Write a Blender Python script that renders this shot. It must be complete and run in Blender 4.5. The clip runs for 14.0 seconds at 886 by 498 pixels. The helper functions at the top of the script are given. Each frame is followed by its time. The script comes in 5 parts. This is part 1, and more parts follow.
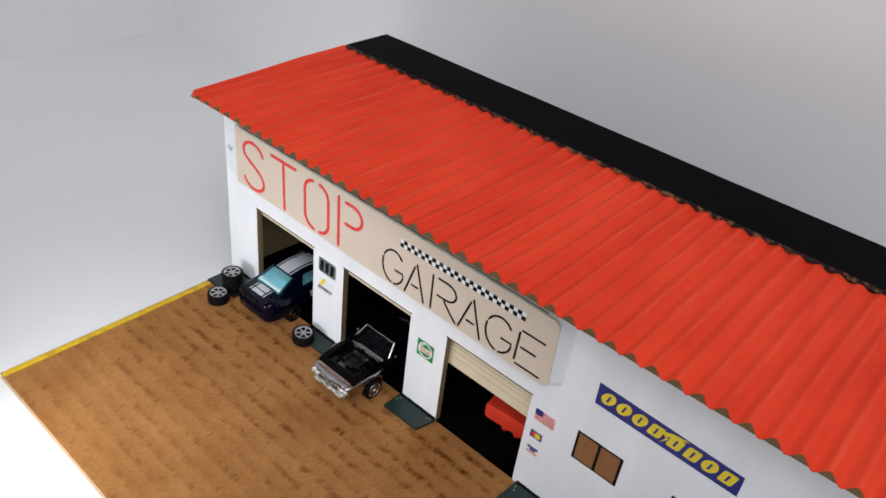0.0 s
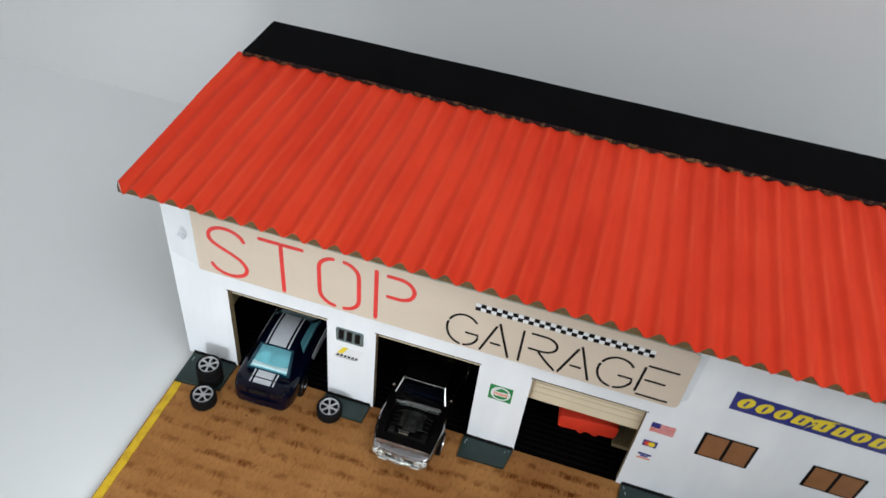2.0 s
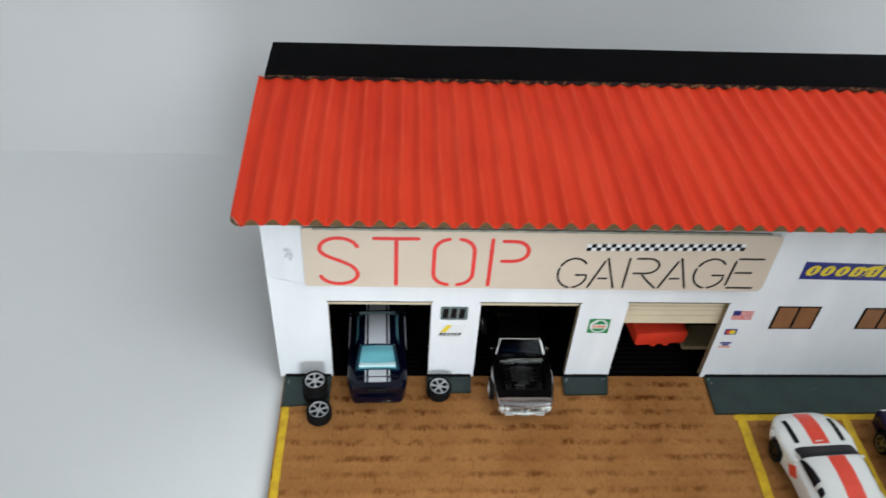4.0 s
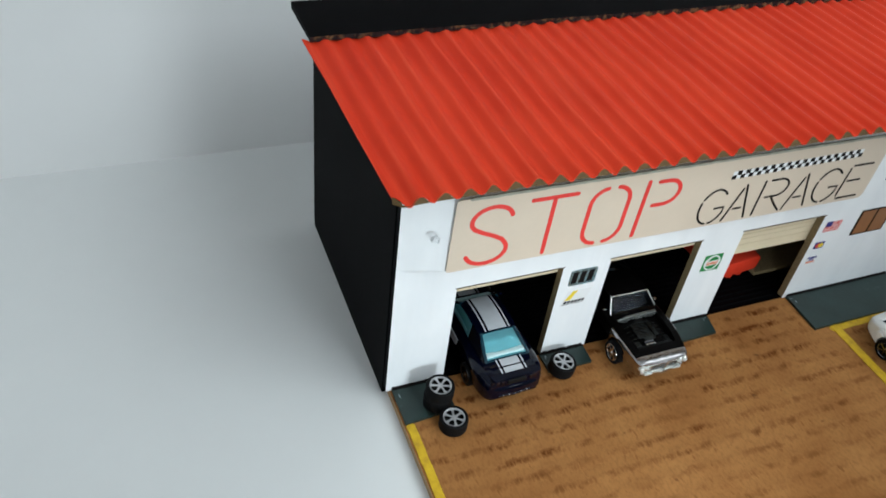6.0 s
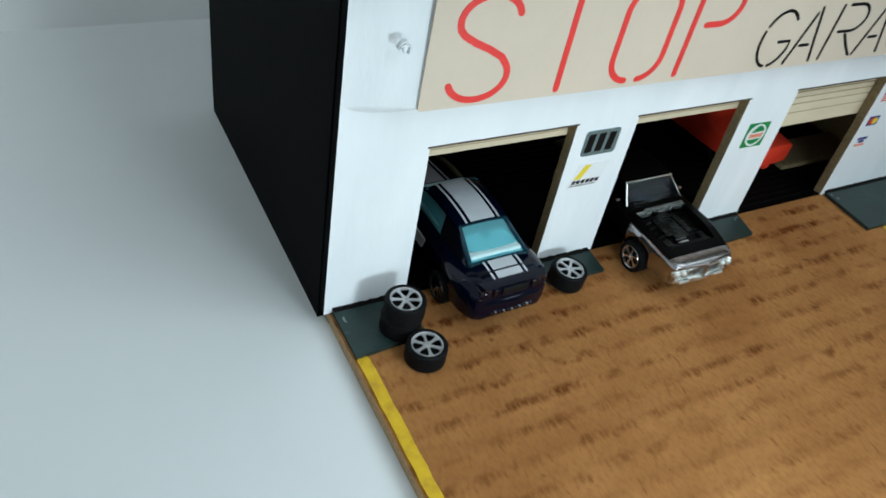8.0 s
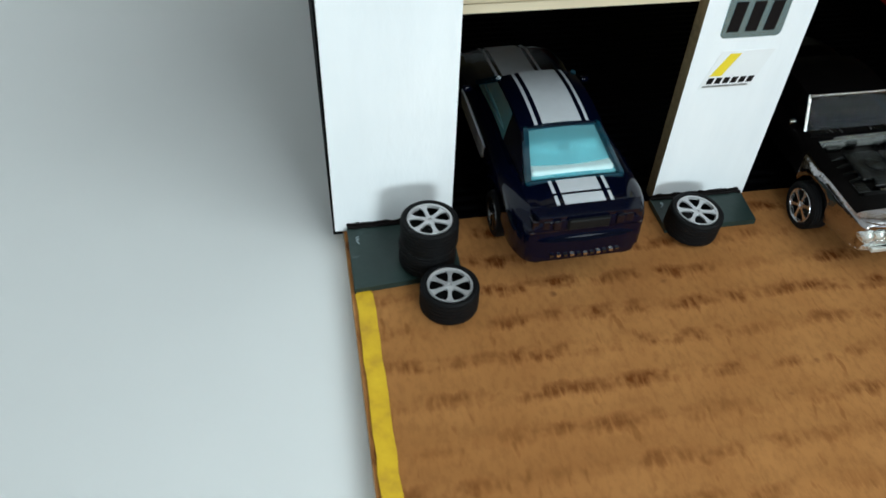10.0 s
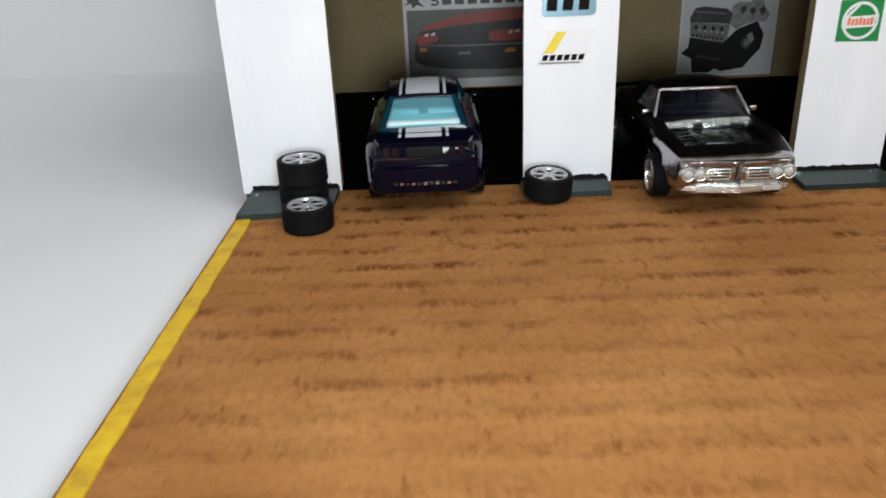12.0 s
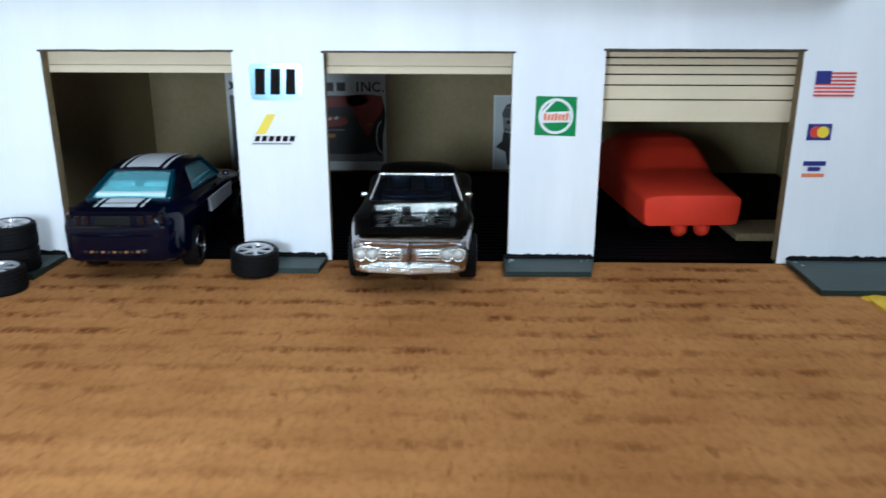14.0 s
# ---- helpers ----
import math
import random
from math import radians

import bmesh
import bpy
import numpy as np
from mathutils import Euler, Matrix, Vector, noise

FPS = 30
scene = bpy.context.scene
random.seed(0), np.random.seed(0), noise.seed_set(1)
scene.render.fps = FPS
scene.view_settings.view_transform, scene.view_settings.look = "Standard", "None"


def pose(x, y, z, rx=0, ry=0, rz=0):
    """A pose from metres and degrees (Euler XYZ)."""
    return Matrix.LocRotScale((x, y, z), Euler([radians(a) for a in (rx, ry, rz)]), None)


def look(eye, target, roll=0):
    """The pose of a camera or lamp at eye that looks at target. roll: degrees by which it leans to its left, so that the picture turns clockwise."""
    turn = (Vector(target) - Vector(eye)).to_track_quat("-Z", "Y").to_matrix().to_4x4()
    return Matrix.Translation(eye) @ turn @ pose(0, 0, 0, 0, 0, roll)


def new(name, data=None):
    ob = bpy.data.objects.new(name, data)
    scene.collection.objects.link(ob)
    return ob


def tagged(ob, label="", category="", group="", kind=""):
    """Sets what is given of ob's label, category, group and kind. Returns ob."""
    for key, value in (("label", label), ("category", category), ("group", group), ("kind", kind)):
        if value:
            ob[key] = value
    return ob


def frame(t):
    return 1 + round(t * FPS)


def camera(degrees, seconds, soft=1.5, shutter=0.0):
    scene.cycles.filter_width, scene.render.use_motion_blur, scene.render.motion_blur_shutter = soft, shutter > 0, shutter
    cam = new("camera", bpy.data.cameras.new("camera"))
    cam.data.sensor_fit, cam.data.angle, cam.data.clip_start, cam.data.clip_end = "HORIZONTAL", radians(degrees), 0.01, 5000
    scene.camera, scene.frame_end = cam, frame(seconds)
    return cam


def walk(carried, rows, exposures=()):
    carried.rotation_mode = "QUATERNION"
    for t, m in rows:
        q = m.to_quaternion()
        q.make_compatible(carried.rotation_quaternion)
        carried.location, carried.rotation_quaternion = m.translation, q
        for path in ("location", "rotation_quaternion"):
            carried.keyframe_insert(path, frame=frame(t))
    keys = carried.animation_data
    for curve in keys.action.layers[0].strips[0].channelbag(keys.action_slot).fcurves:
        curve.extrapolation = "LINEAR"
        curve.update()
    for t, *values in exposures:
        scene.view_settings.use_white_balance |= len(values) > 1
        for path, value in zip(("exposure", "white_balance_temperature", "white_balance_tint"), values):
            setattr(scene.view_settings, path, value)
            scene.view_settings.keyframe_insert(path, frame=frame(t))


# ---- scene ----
cam = camera(59.4, 14.0, 1.6, 0.35)
PATH = [
    (0, (0.3333, -0.2196, 0.2896), (-0.4279, 0.7590, -0.5547), 7.49),
    (0.5, (0.2965, -0.2170, 0.3082), (-0.3181, 0.7819, -0.6269), 7.03),
    (1, (0.2575, -0.2165, 0.3196), (-0.2076, 0.8102, -0.6701), 7.88),
    (1.5, (0.2036, -0.2109, 0.3112), (-0.1221, 0.8436, -0.7046), 8.58),
    (2, (0.1710, -0.2121, 0.3171), (-0.0562, 0.8621, -0.7050), 7.01),
    (2.5, (0.1549, -0.2142, 0.3162), (0.0083, 0.8629, -0.7173), 4.69),
    (3, (0.1227, -0.2342, 0.3209), (0.0152, 0.8485, -0.7116), 3.34),
    (3.5, (0.0952, -0.2437, 0.3264), (0.1875, 0.8391, -0.7074), 5.37),
    (4, (0.0609, -0.2540, 0.3165), (0.1506, 0.8607, -0.6831), 3.72),
    (4.2, (0.0433, -0.2433, 0.3122), (0.1668, 0.8477, -0.7097), 4.67),
    (6.3, (-0.0800, -0.1887, 0.2493), (0.4808, 0.8105, -0.7187), 8.58),
    (6.5, (-0.0772, -0.1814, 0.2362), (0.5166, 0.7846, -0.7457), 9.78),
    (7, (-0.0706, -0.1766, 0.2127), (0.5571, 0.7481, -0.7878), 10.91),
    (7.5, (-0.0678, -0.1664, 0.1897), (0.5743, 0.7203, -0.8358), 12.17),
    (8, (-0.0616, -0.1471, 0.1682), (0.5884, 0.7950, -0.8014), 11.72),
    (8.2, (-0.0579, -0.1376, 0.1620), (0.6133, 0.7921, -0.8051), 12.97),
    (10.3, (0.0141, -0.1280, 0.1154), (0.1795, 0.9204, -0.9447), 2.11),
    (10.5, (0.0223, -0.1356, 0.1113), (0.1667, 0.9286, -0.9359), 2.39),
    (11, (0.0324, -0.1590, 0.1007), (0.0475, 0.9905, -0.8629), 1.02),
    (11.5, (0.0486, -0.1866, 0.0923), (0.0297, 1.1381, -0.6111), -1.50),
    (12, (0.0593, -0.1965, 0.0699), (0.0334, 1.1728, -0.5421), -2.42),
    (12.5, (0.0753, -0.2001, 0.0707), (0.0099, 1.2056, -0.4486), -0.42),
    (13, (0.0924, -0.1926, 0.0685), (0.0769, 1.2281, -0.4126), 0.20),
    (13.5, (0.1147, -0.1984, 0.0690), (0.0742, 1.2189, -0.4205), 0.33),
    (14, (0.1348, -0.1999, 0.0661), (0.1088, 1.2317, -0.3811), 0.13),
]
walk(cam, [(t, look(eye, target, roll)) for t, eye, target, roll in PATH], [(0, 0.0, 6250, 11), (1.0, 0.0, 6200, 8), (2.0, 0.0, 6100, 5), (4.2, 0.0, 6050, 4), (6.5, 0.0, 5830, -2), (8.0, -0.05, 5600, -6), (10.5, 0.05, 6000, -3), (12.0, 0.05, 6330, 8), (13.2, 0.10, 5680, 3), (14, 0.15, 5280, 1)])

# ---- light: the room's soft ceiling light, a faint even ambient fill added all round, and a small torch held in front of the model ----
world = bpy.data.worlds.new("room_air")
scene.world = world
world.use_nodes = True
world.node_tree.nodes["Background"].inputs[0].default_value = (0.75, 0.82, 0.9, 1)
world.node_tree.nodes["Background"].inputs[1].default_value = 0.05


def lamp(name, kind, m, watts, colour, **size):
    data = bpy.data.lights.new(name, kind)
    data.energy, data.color = watts, colour
    for key, value in size.items():
        if key == "size":
            data.size = value
        elif key == "radius":
            data.shadow_soft_size = value
    ob = new(name, data)
    ob.matrix_world = m
    return ob


lamp("ceiling_light", "AREA", look((0.86, -0.85, 1.42), (0.1, 0.0, 0.0)), 24.0, (0.98, 0.98, 1.0), size=1.5)
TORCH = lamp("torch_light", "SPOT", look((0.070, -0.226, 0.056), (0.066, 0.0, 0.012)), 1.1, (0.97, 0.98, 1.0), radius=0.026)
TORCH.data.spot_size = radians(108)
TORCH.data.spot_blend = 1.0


# ---- materials ----
class Nodes:
    """A small writer of node materials."""

    def __init__(self, name, roughness=0.6, metallic=0.0, **more):
        self.mat = bpy.data.materials.new(name)
        self.mat.use_nodes = True
        self.tree = self.mat.node_tree
        self.bsdf = self.tree.nodes["Principled BSDF"]
        self.put("Roughness", roughness)
        self.put("Metallic", metallic)
        for key, value in more.items():
            self.put(key.replace("_", " "), value)

    def put(self, socket, value):
        target = self.bsdf.inputs[socket]
        if isinstance(value, bpy.types.NodeSocket):
            self.tree.links.new(value, target)
        else:
            target.default_value = value

    def node(self, kind, **sockets):
        n = self.tree.nodes.new(kind)
        for key, value in sockets.items():
            self.wire(n.inputs[key.replace("_", " ")], value)
        return n

    def wire(self, target, value):
        if isinstance(value, bpy.types.NodeSocket):
            self.tree.links.new(value, target)
        else:
            target.default_value = value

    def coords(self, scale=(1, 1, 1)):
        c = self.tree.nodes.new("ShaderNodeTexCoord")
        m = self.node("ShaderNodeMapping")
        self.tree.links.new(c.outputs["Object"], m.inputs["Vector"])
        m.inputs["Scale"].default_value = scale
        return m.outputs["Vector"]

    def noise(self, scale, stretch=(1, 1, 1), detail=4.0, rough=0.55):
        n = self.node("ShaderNodeTexNoise", Vector=self.coords(stretch), Scale=scale, Detail=detail, Roughness=rough)
        return n.outputs["Fac"]

    def ramp(self, fac, *stops):
        r = self.tree.nodes.new("ShaderNodeValToRGB")
        self.tree.links.new(fac, r.inputs["Fac"])
        while len(r.color_ramp.elements) < len(stops):
            r.color_ramp.elements.new(0.5)
        for e, (at, colour) in zip(r.color_ramp.elements, stops):
            e.position = at
            e.color = (*colour, 1) if len(colour) == 3 else colour
        return r.outputs["Color"]

    def mix(self, fac, a, b, blend="MIX"):
        n = self.tree.nodes.new("ShaderNodeMix")
        n.data_type, n.blend_type = "RGBA", blend
        for socket, value in ((n.inputs[0], fac), (n.inputs[6], a), (n.inputs[7], b)):
            if isinstance(value, tuple) and len(value) == 3:
                value = (*value, 1)
            self.wire(socket, value)
        return n.outputs[2]

    def math(self, op, a, b=0.0):
        n = self.tree.nodes.new("ShaderNodeMath")
        n.operation = op
        self.wire(n.inputs[0], a)
        self.wire(n.inputs[1], b)
        return n.outputs[0]

    def bump(self, height, strength=0.3, distance=0.0005):
        n = self.node("ShaderNodeBump", Height=height, Strength=strength, Distance=distance)
        self.put("Normal", n.outputs["Normal"])
        return self


def paint(name, colour, roughness=0.5, vary=0.12, scale=60.0, bump=0.15, **more):
    """A plain painted or printed surface with faint unevenness at two scales."""
    n = Nodes(name, roughness, **more)
    dark = tuple(c * (1 - vary) for c in colour)
    light = tuple(min(1.0, c * (1 + vary * 0.6)) for c in colour)
    big = n.ramp(n.noise(scale), (0.3, dark), (0.7, light))
    fine = n.noise(scale * 14)
    n.put("Base Color", n.mix(0.25, big, n.ramp(fine, (0.3, dark), (0.7, light))))
    if bump:
        n.bump(fine, bump, 0.0002)
    return n.mat


def white_wall_paint():
    n = Nodes("brushed_white_paint", 0.5)
    strokes = n.noise(70, (1.0, 1.0, 0.16), 6)
    blot = n.noise(45, detail=3)
    c = n.mix(n.ramp(strokes, (0.35, (0, 0, 0)), (0.65, (1, 1, 1))), (0.79, 0.81, 0.83), (0.86, 0.875, 0.89))
    c = n.mix(n.ramp(blot, (0.42, (0, 0, 0)), (0.75, (0.5, 0.5, 0.5))), c, (0.76, 0.785, 0.81))
    n.put("Base Color", c)
    n.bump(n.noise(260, (1.0, 1.0, 0.35), 5), 0.5, 0.0004)
    return n.mat


def kraft(name, colour):
    n = Nodes(name, 0.8)
    fine = n.noise(900, (1, 1, 1), 5)
    c = n.ramp(fine, (0.3, tuple(v * 0.72 for v in colour)), (0.7, tuple(min(1, v * 1.2) for v in colour)))
    n.put("Base Color", c)
    n.bump(fine, 0.3, 0.0002)
    return n.mat


def yard_cardboard():
    """Kraft board whose flutes show as rows of broken, hatched dark smears along x, rubbed in deeper before each bay.
    Their fade towards the front is partly torch glare put into the colour.
    """
    n = Nodes("fluted_yard_cardboard", 0.9)
    n.put("Specular IOR Level", 0.06)
    base = n.ramp(n.noise(26, (1, 1, 1), 5), (0.3, (0.272, 0.115, 0.034)), (0.72, (0.394, 0.187, 0.062)))
    speck = n.noise(620, (1.2, 0.6, 1), 4)
    base = n.mix(n.ramp(speck, (0.34, (0.34, 0.34, 0.34)), (0.56, (0, 0, 0))), base, (0.170, 0.076, 0.023))
    split = n.tree.nodes.new("ShaderNodeSeparateXYZ")
    n.tree.links.new(n.coords(), split.inputs[0])
    wobble = n.math("MULTIPLY", n.math("SUBTRACT", n.noise(75, (1, 0.5, 1), 4), 0.5), 0.0044)
    hatch = n.noise(640, (1.3, 0.22, 1), 3)
    ragged = n.math("MULTIPLY", n.math("SUBTRACT", hatch, 0.5), 0.0034)
    row = n.math("ADD", n.math("ADD", n.math("ADD", split.outputs["Y"], 0.0395 + FLUTE / 4), wobble), ragged)
    wave = n.math("SINE", n.math("MULTIPLY", row, 2 * math.pi / FLUTE))
    line = n.ramp(n.math("ADD", n.math("MULTIPLY", wave, 0.5), 0.5), (0.50, (0, 0, 0)), (0.95, (1, 1, 1)))
    broken = n.ramp(n.noise(115, (1.35, 1.2, 1), 3, 0.6), (0.40, (0, 0, 0)), (0.58, (1, 1, 1)))
    worn = n.ramp(n.noise(38, (0.9, 1.5, 1), 3), (0.38, (0.34, 0.34, 0.34)), (0.58, (1, 1, 1)))
    lanes = n.math("SINE", n.math("MULTIPLY", n.math("ADD", split.outputs["X"], -0.0355), 2 * math.pi / 0.0715))
    # fade away from the wall: lighter wear, plus torch glare painted in
    near = n.ramp(n.math("MULTIPLY", split.outputs["Y"], -10.0), (0.10, (1, 1, 1)), (1.0, (0, 0, 0)))
    dirt_and_glare = n.math("MULTIPLY", n.math("ADD", n.math("MULTIPLY", lanes, 0.42), 0.58), near)
    fade = n.math("ADD", n.math("ADD", n.math("MULTIPLY", dirt_and_glare, 0.60), n.math("MULTIPLY", near, 0.34)), 0.46)
    smear = n.math("MULTIPLY", n.math("MULTIPLY", n.math("MULTIPLY", line, broken), worn), fade)
    smear = n.math("MULTIPLY", smear, n.ramp(hatch, (0.36, (0.35, 0.35, 0.35)), (0.54, (1, 1, 1))))
    c = n.mix(n.math("MULTIPLY", n.math("MULTIPLY", dirt_and_glare, n.ramp(n.noise(60, (1, 1, 1), 5), (0.4, (0, 0, 0)), (0.7, (1, 1, 1)))), 0.45), base, (0.170, 0.062, 0.019))
    c = n.mix(n.math("MULTIPLY", smear, 0.95), c, (0.102, 0.028, 0.005))
    fleck = n.ramp(n.noise(300, (1.25, 0.42, 1), 2), (0.64, (0, 0, 0)), (0.72, (1, 1, 1)))
    c = n.mix(n.math("MULTIPLY", fleck, 0.45), c, (0.13, 0.046, 0.010))
    spots = n.ramp(n.noise(150, (0.8, 1, 1), 2), (0.71, (0, 0, 0)), (0.77, (1, 1, 1)))
    c = n.mix(n.math("MULTIPLY", spots, 0.7), c, (0.09, 0.036, 0.014))
    n.put("Base Color", c)
    h = n.math("ADD", n.math("MULTIPLY", wave, 0.5), n.math("MULTIPLY", speck, 0.25))
    n.bump(h, 0.25, 0.0005)
    return n.mat


def roof_red():
    n = Nodes("red_roof_paint", 0.55)
    n.put("Specular IOR Level", 0.1)
    big = n.ramp(n.noise(24, (1.4, 0.5, 1), 4), (0.3, (0.62, 0.032, 0.011)), (0.7, (0.78, 0.058, 0.020)))
    streak = n.noise(160, (1, 0.09, 1), 5)
    c = n.mix(n.ramp(streak, (0.5, (0, 0, 0)), (0.8, (0.5, 0.5, 0.5))), big, (0.78, 0.078, 0.030))
    split = n.tree.nodes.new("ShaderNodeSeparateXYZ")
    n.tree.links.new(n.coords(), split.inputs[0])
    # paler crests: thinly painted, and light catching the waves put into the colour
    drift = n.math("MULTIPLY", n.math("SUBTRACT", n.noise(40, (1, 0.6, 1), 3), 0.5), 0.003)
    crest = n.math("SINE", n.math("MULTIPLY", n.math("ADD", split.outputs["X"], drift), 2 * math.pi / 0.00863))
    rub_and_light = n.math("MULTIPLY", n.ramp(crest, (0.72, (0, 0, 0)), (1.0, (1, 1, 1))), n.ramp(n.noise(90, (1, 0.3, 1), 4), (0.35, (0.05, 0.05, 0.05)), (0.65, (0.42, 0.42, 0.42))))
    c = n.mix(rub_and_light, c, (0.80, 0.100, 0.040))
    n.put("Base Color", c)
    n.bump(n.noise(420, (1, 0.4, 1), 5), 0.35, 0.0003)
    return n.mat


def black_paint():
    n = Nodes("matt_black_paint", 0.6)
    n.put("Specular IOR Level", 0.03)
    n.put("Base Color", n.ramp(n.noise(50, (1, 1, 1), 5), (0.3, (0.0008, 0.0008, 0.0010)), (0.75, (0.0026, 0.0024, 0.0030))))
    n.bump(n.noise(500, detail=4), 0.3, 0.0002)
    return n.mat


def plinth_green():
    n = Nodes("dark_green_card", 0.5)
    c = n.ramp(n.noise(75, (1, 1, 1), 6), (0.3, (0.0045, 0.0150, 0.0125)), (0.7, (0.0115, 0.0290, 0.0250)))
    glue = n.ramp(n.noise(170, (1, 1.6, 1), 3), (0.68, (0, 0, 0)), (0.76, (0.7, 0.7, 0.7)))
    n.put("Base Color", n.mix(n.math("MULTIPLY", glue, 0.5), c, (0.10, 0.135, 0.14)))
    n.bump(n.noise(600, detail=4), 0.4, 0.0003)
    return n.mat


def yellow_line():
    n = Nodes("yellow_marker", 0.6)
    worn = n.noise(210, (1, 1, 1), 5)
    n.put("Base Color", n.ramp(worn, (0.25, (0.40, 0.23, 0.012)), (0.5, (0.61, 0.385, 0.004)), (0.8, (0.72, 0.49, 0.012))))
    n.bump(worn, 0.3, 0.0002)
    return n.mat


def interior_beige():
    n = Nodes("olive_beige_lining", 0.75)
    c = n.ramp(n.noise(30, (1, 1, 0.7), 5), (0.3, (0.30, 0.235, 0.11)), (0.7, (0.40, 0.325, 0.17)))
    n.put("Base Color", n.mix(0.2, c, n.ramp(n.noise(700), (0.3, (0.2, 0.15, 0.07)), (0.7, (0.45, 0.37, 0.2)))))
    n.bump(n.noise(500), 0.25, 0.0002)
    return n.mat


def glass(name, colour, roughness=0.04, coat=0.6, clear=1.0):
    n = Nodes(name, roughness)
    n.put("Base Color", (*colour, 1))
    n.put("Transmission Weight", clear)
    n.put("IOR", 1.12)
    n.put("Specular IOR Level", 0.9)
    n.put("Coat Weight", coat)
    n.put("Coat Roughness", 0.03)
    return n.mat


def car_paint(name, colour, metallic=0.3, roughness=0.1):
    n = Nodes(name, roughness, metallic)
    flake = n.noise(2600, detail=2)
    n.put("Base Color", n.ramp(flake, (0.35, tuple(v * 0.8 for v in colour)), (0.7, tuple(min(1, v * 1.25) for v in colour))))
    n.put("Coat Weight", 0.12)
    n.put("Coat Roughness", 0.03)
    n.put("Specular IOR Level", 0.16)
    return n.mat


def two_tone():
    """Silver nose that fades through a sprayed edge into black towards the cabin (local y runs to the nose)."""
    n = Nodes("silver_to_black_spray", 0.14, 1.0)
    split = n.tree.nodes.new("ShaderNodeSeparateXYZ")
    n.tree.links.new(n.coords(), split.inputs[0])
    edge = n.math("ADD", n.math("MULTIPLY", split.outputs["Y"], 60.0), n.math("MULTIPLY", n.noise(300), 0.4))
    f = n.ramp(edge, (0.98, (0, 0, 0)), (1.50, (1, 1, 1)))
    n.put("Base Color", n.mix(f, (0.003, 0.0025, 0.003), (0.36, 0.345, 0.35)))
    n.bump(n.noise(420, (1, 1, 1), 3), 0.4, 0.0004)
    n.put("Coat Weight", 0.1)
    n.put("Coat Roughness", 0.08)
    return n.mat


FLUTE = 0.00873
M_WHITE = white_wall_paint()
M_EDGE = kraft("board_edge", (0.38, 0.25, 0.125))
# darker tone of the board edge, for bay jambs and floor strip
M_JAMB = kraft("darker_board_edge", (0.20, 0.148, 0.072))
M_EDGE_DARK = kraft("dark_cut_edge", (0.07, 0.05, 0.03))
M_FLUTE = kraft("open_flute_card", (0.115, 0.068, 0.020))
M_YARD = yard_cardboard()
M_RED = roof_red()
M_BLACK = black_paint()
M_GREEN = plinth_green()
M_YELLOW = yellow_line()
M_BEIGE = interior_beige()
M_TABLE = paint("white_table_board", (0.71, 0.717, 0.71), 0.42, 0.03, 6, 0.04)
M_ROOM = paint("white_room_wall", (0.80, 0.795, 0.79), 0.7, 0.025, 5, 0.1)
# tones of the unseen room sides, chosen for dark reflections and little bounce
M_FAR = paint("unseen_grey_wall", (0.36, 0.35, 0.33), 0.7, 0.05, 4, 0.1)
M_BOARDS = paint("unseen_brown_floor", (0.17, 0.11, 0.065), 0.5, 0.25, 9, 0.1)
M_GLUE = paint("dried_glue", (0.30, 0.30, 0.24), 0.5, 0.35, 250, 0.4)
M_SIGN = paint("beige_sign_card", (0.63, 0.53, 0.42), 0.6, 0.05, 40)
M_CREAM = paint("cream_shutter_card", (0.70, 0.60, 0.42), 0.6, 0.06, 60)
M_LETTER = paint("red_marker_ink", (0.72, 0.035, 0.03), 0.5, 0.12, 300)
M_INK = paint("black_marker_ink", (0.007, 0.005, 0.005), 0.75, 0.25, 300, Specular_IOR_Level=0.12)
M_PRINT_WHITE = paint("white_print", (0.78, 0.79, 0.80), 0.35, 0.03, 90, 0.03)
M_PRINT_BLUE = paint("blue_print", (0.022, 0.028, 0.20), 0.35, 0.12, 120, 0.03)
M_PRINT_YELLOW = paint("yellow_print", (0.80, 0.62, 0.03), 0.4, 0.06, 120, 0.03)
M_PRINT_GREEN = paint("green_print", (0.012, 0.22, 0.05), 0.35, 0.1, 120, 0.03)
M_PRINT_RED = paint("red_print", (0.62, 0.06, 0.04), 0.4, 0.1, 120, 0.03)
M_PRINT_ORANGE = paint("orange_print", (0.75, 0.22, 0.10), 0.4, 0.1, 120, 0.03)
M_PRINT_BROWN = paint("brown_print", (0.27, 0.115, 0.042), 0.5, 0.15, 150, 0.03)
M_PLATE = paint("pale_blue_plate", (0.30, 0.48, 0.57), 0.2, 0.05, 150, 0.02, metallic=0.75)
M_PHOTO_DARK = paint("dark_photo_print", (0.012, 0.013, 0.012), 0.4, 0.4, 200, 0.0)
M_PHOTO_GREY = paint("grey_photo_print", (0.22, 0.22, 0.21), 0.4, 0.35, 260, 0.0)
M_PHOTO_RED = paint("red_photo_print", (0.42, 0.05, 0.025), 0.4, 0.3, 120, 0.0)
M_PHOTO_OLIVE = paint("olive_photo_print", (0.13, 0.135, 0.11), 0.4, 0.35, 60, 0.0)
M_PHOTO_PALE = paint("pale_photo_print", (0.68, 0.73, 0.73), 0.35, 0.08, 60, 0.0)
M_PHOTO_PALE_GREY = paint("light_grey_photo_print", (0.34, 0.34, 0.33), 0.4, 0.35, 500, 0.0)
M_PHOTO_SHADE = paint("charcoal_photo_print", (0.075, 0.078, 0.078), 0.4, 0.4, 300, 0.0)
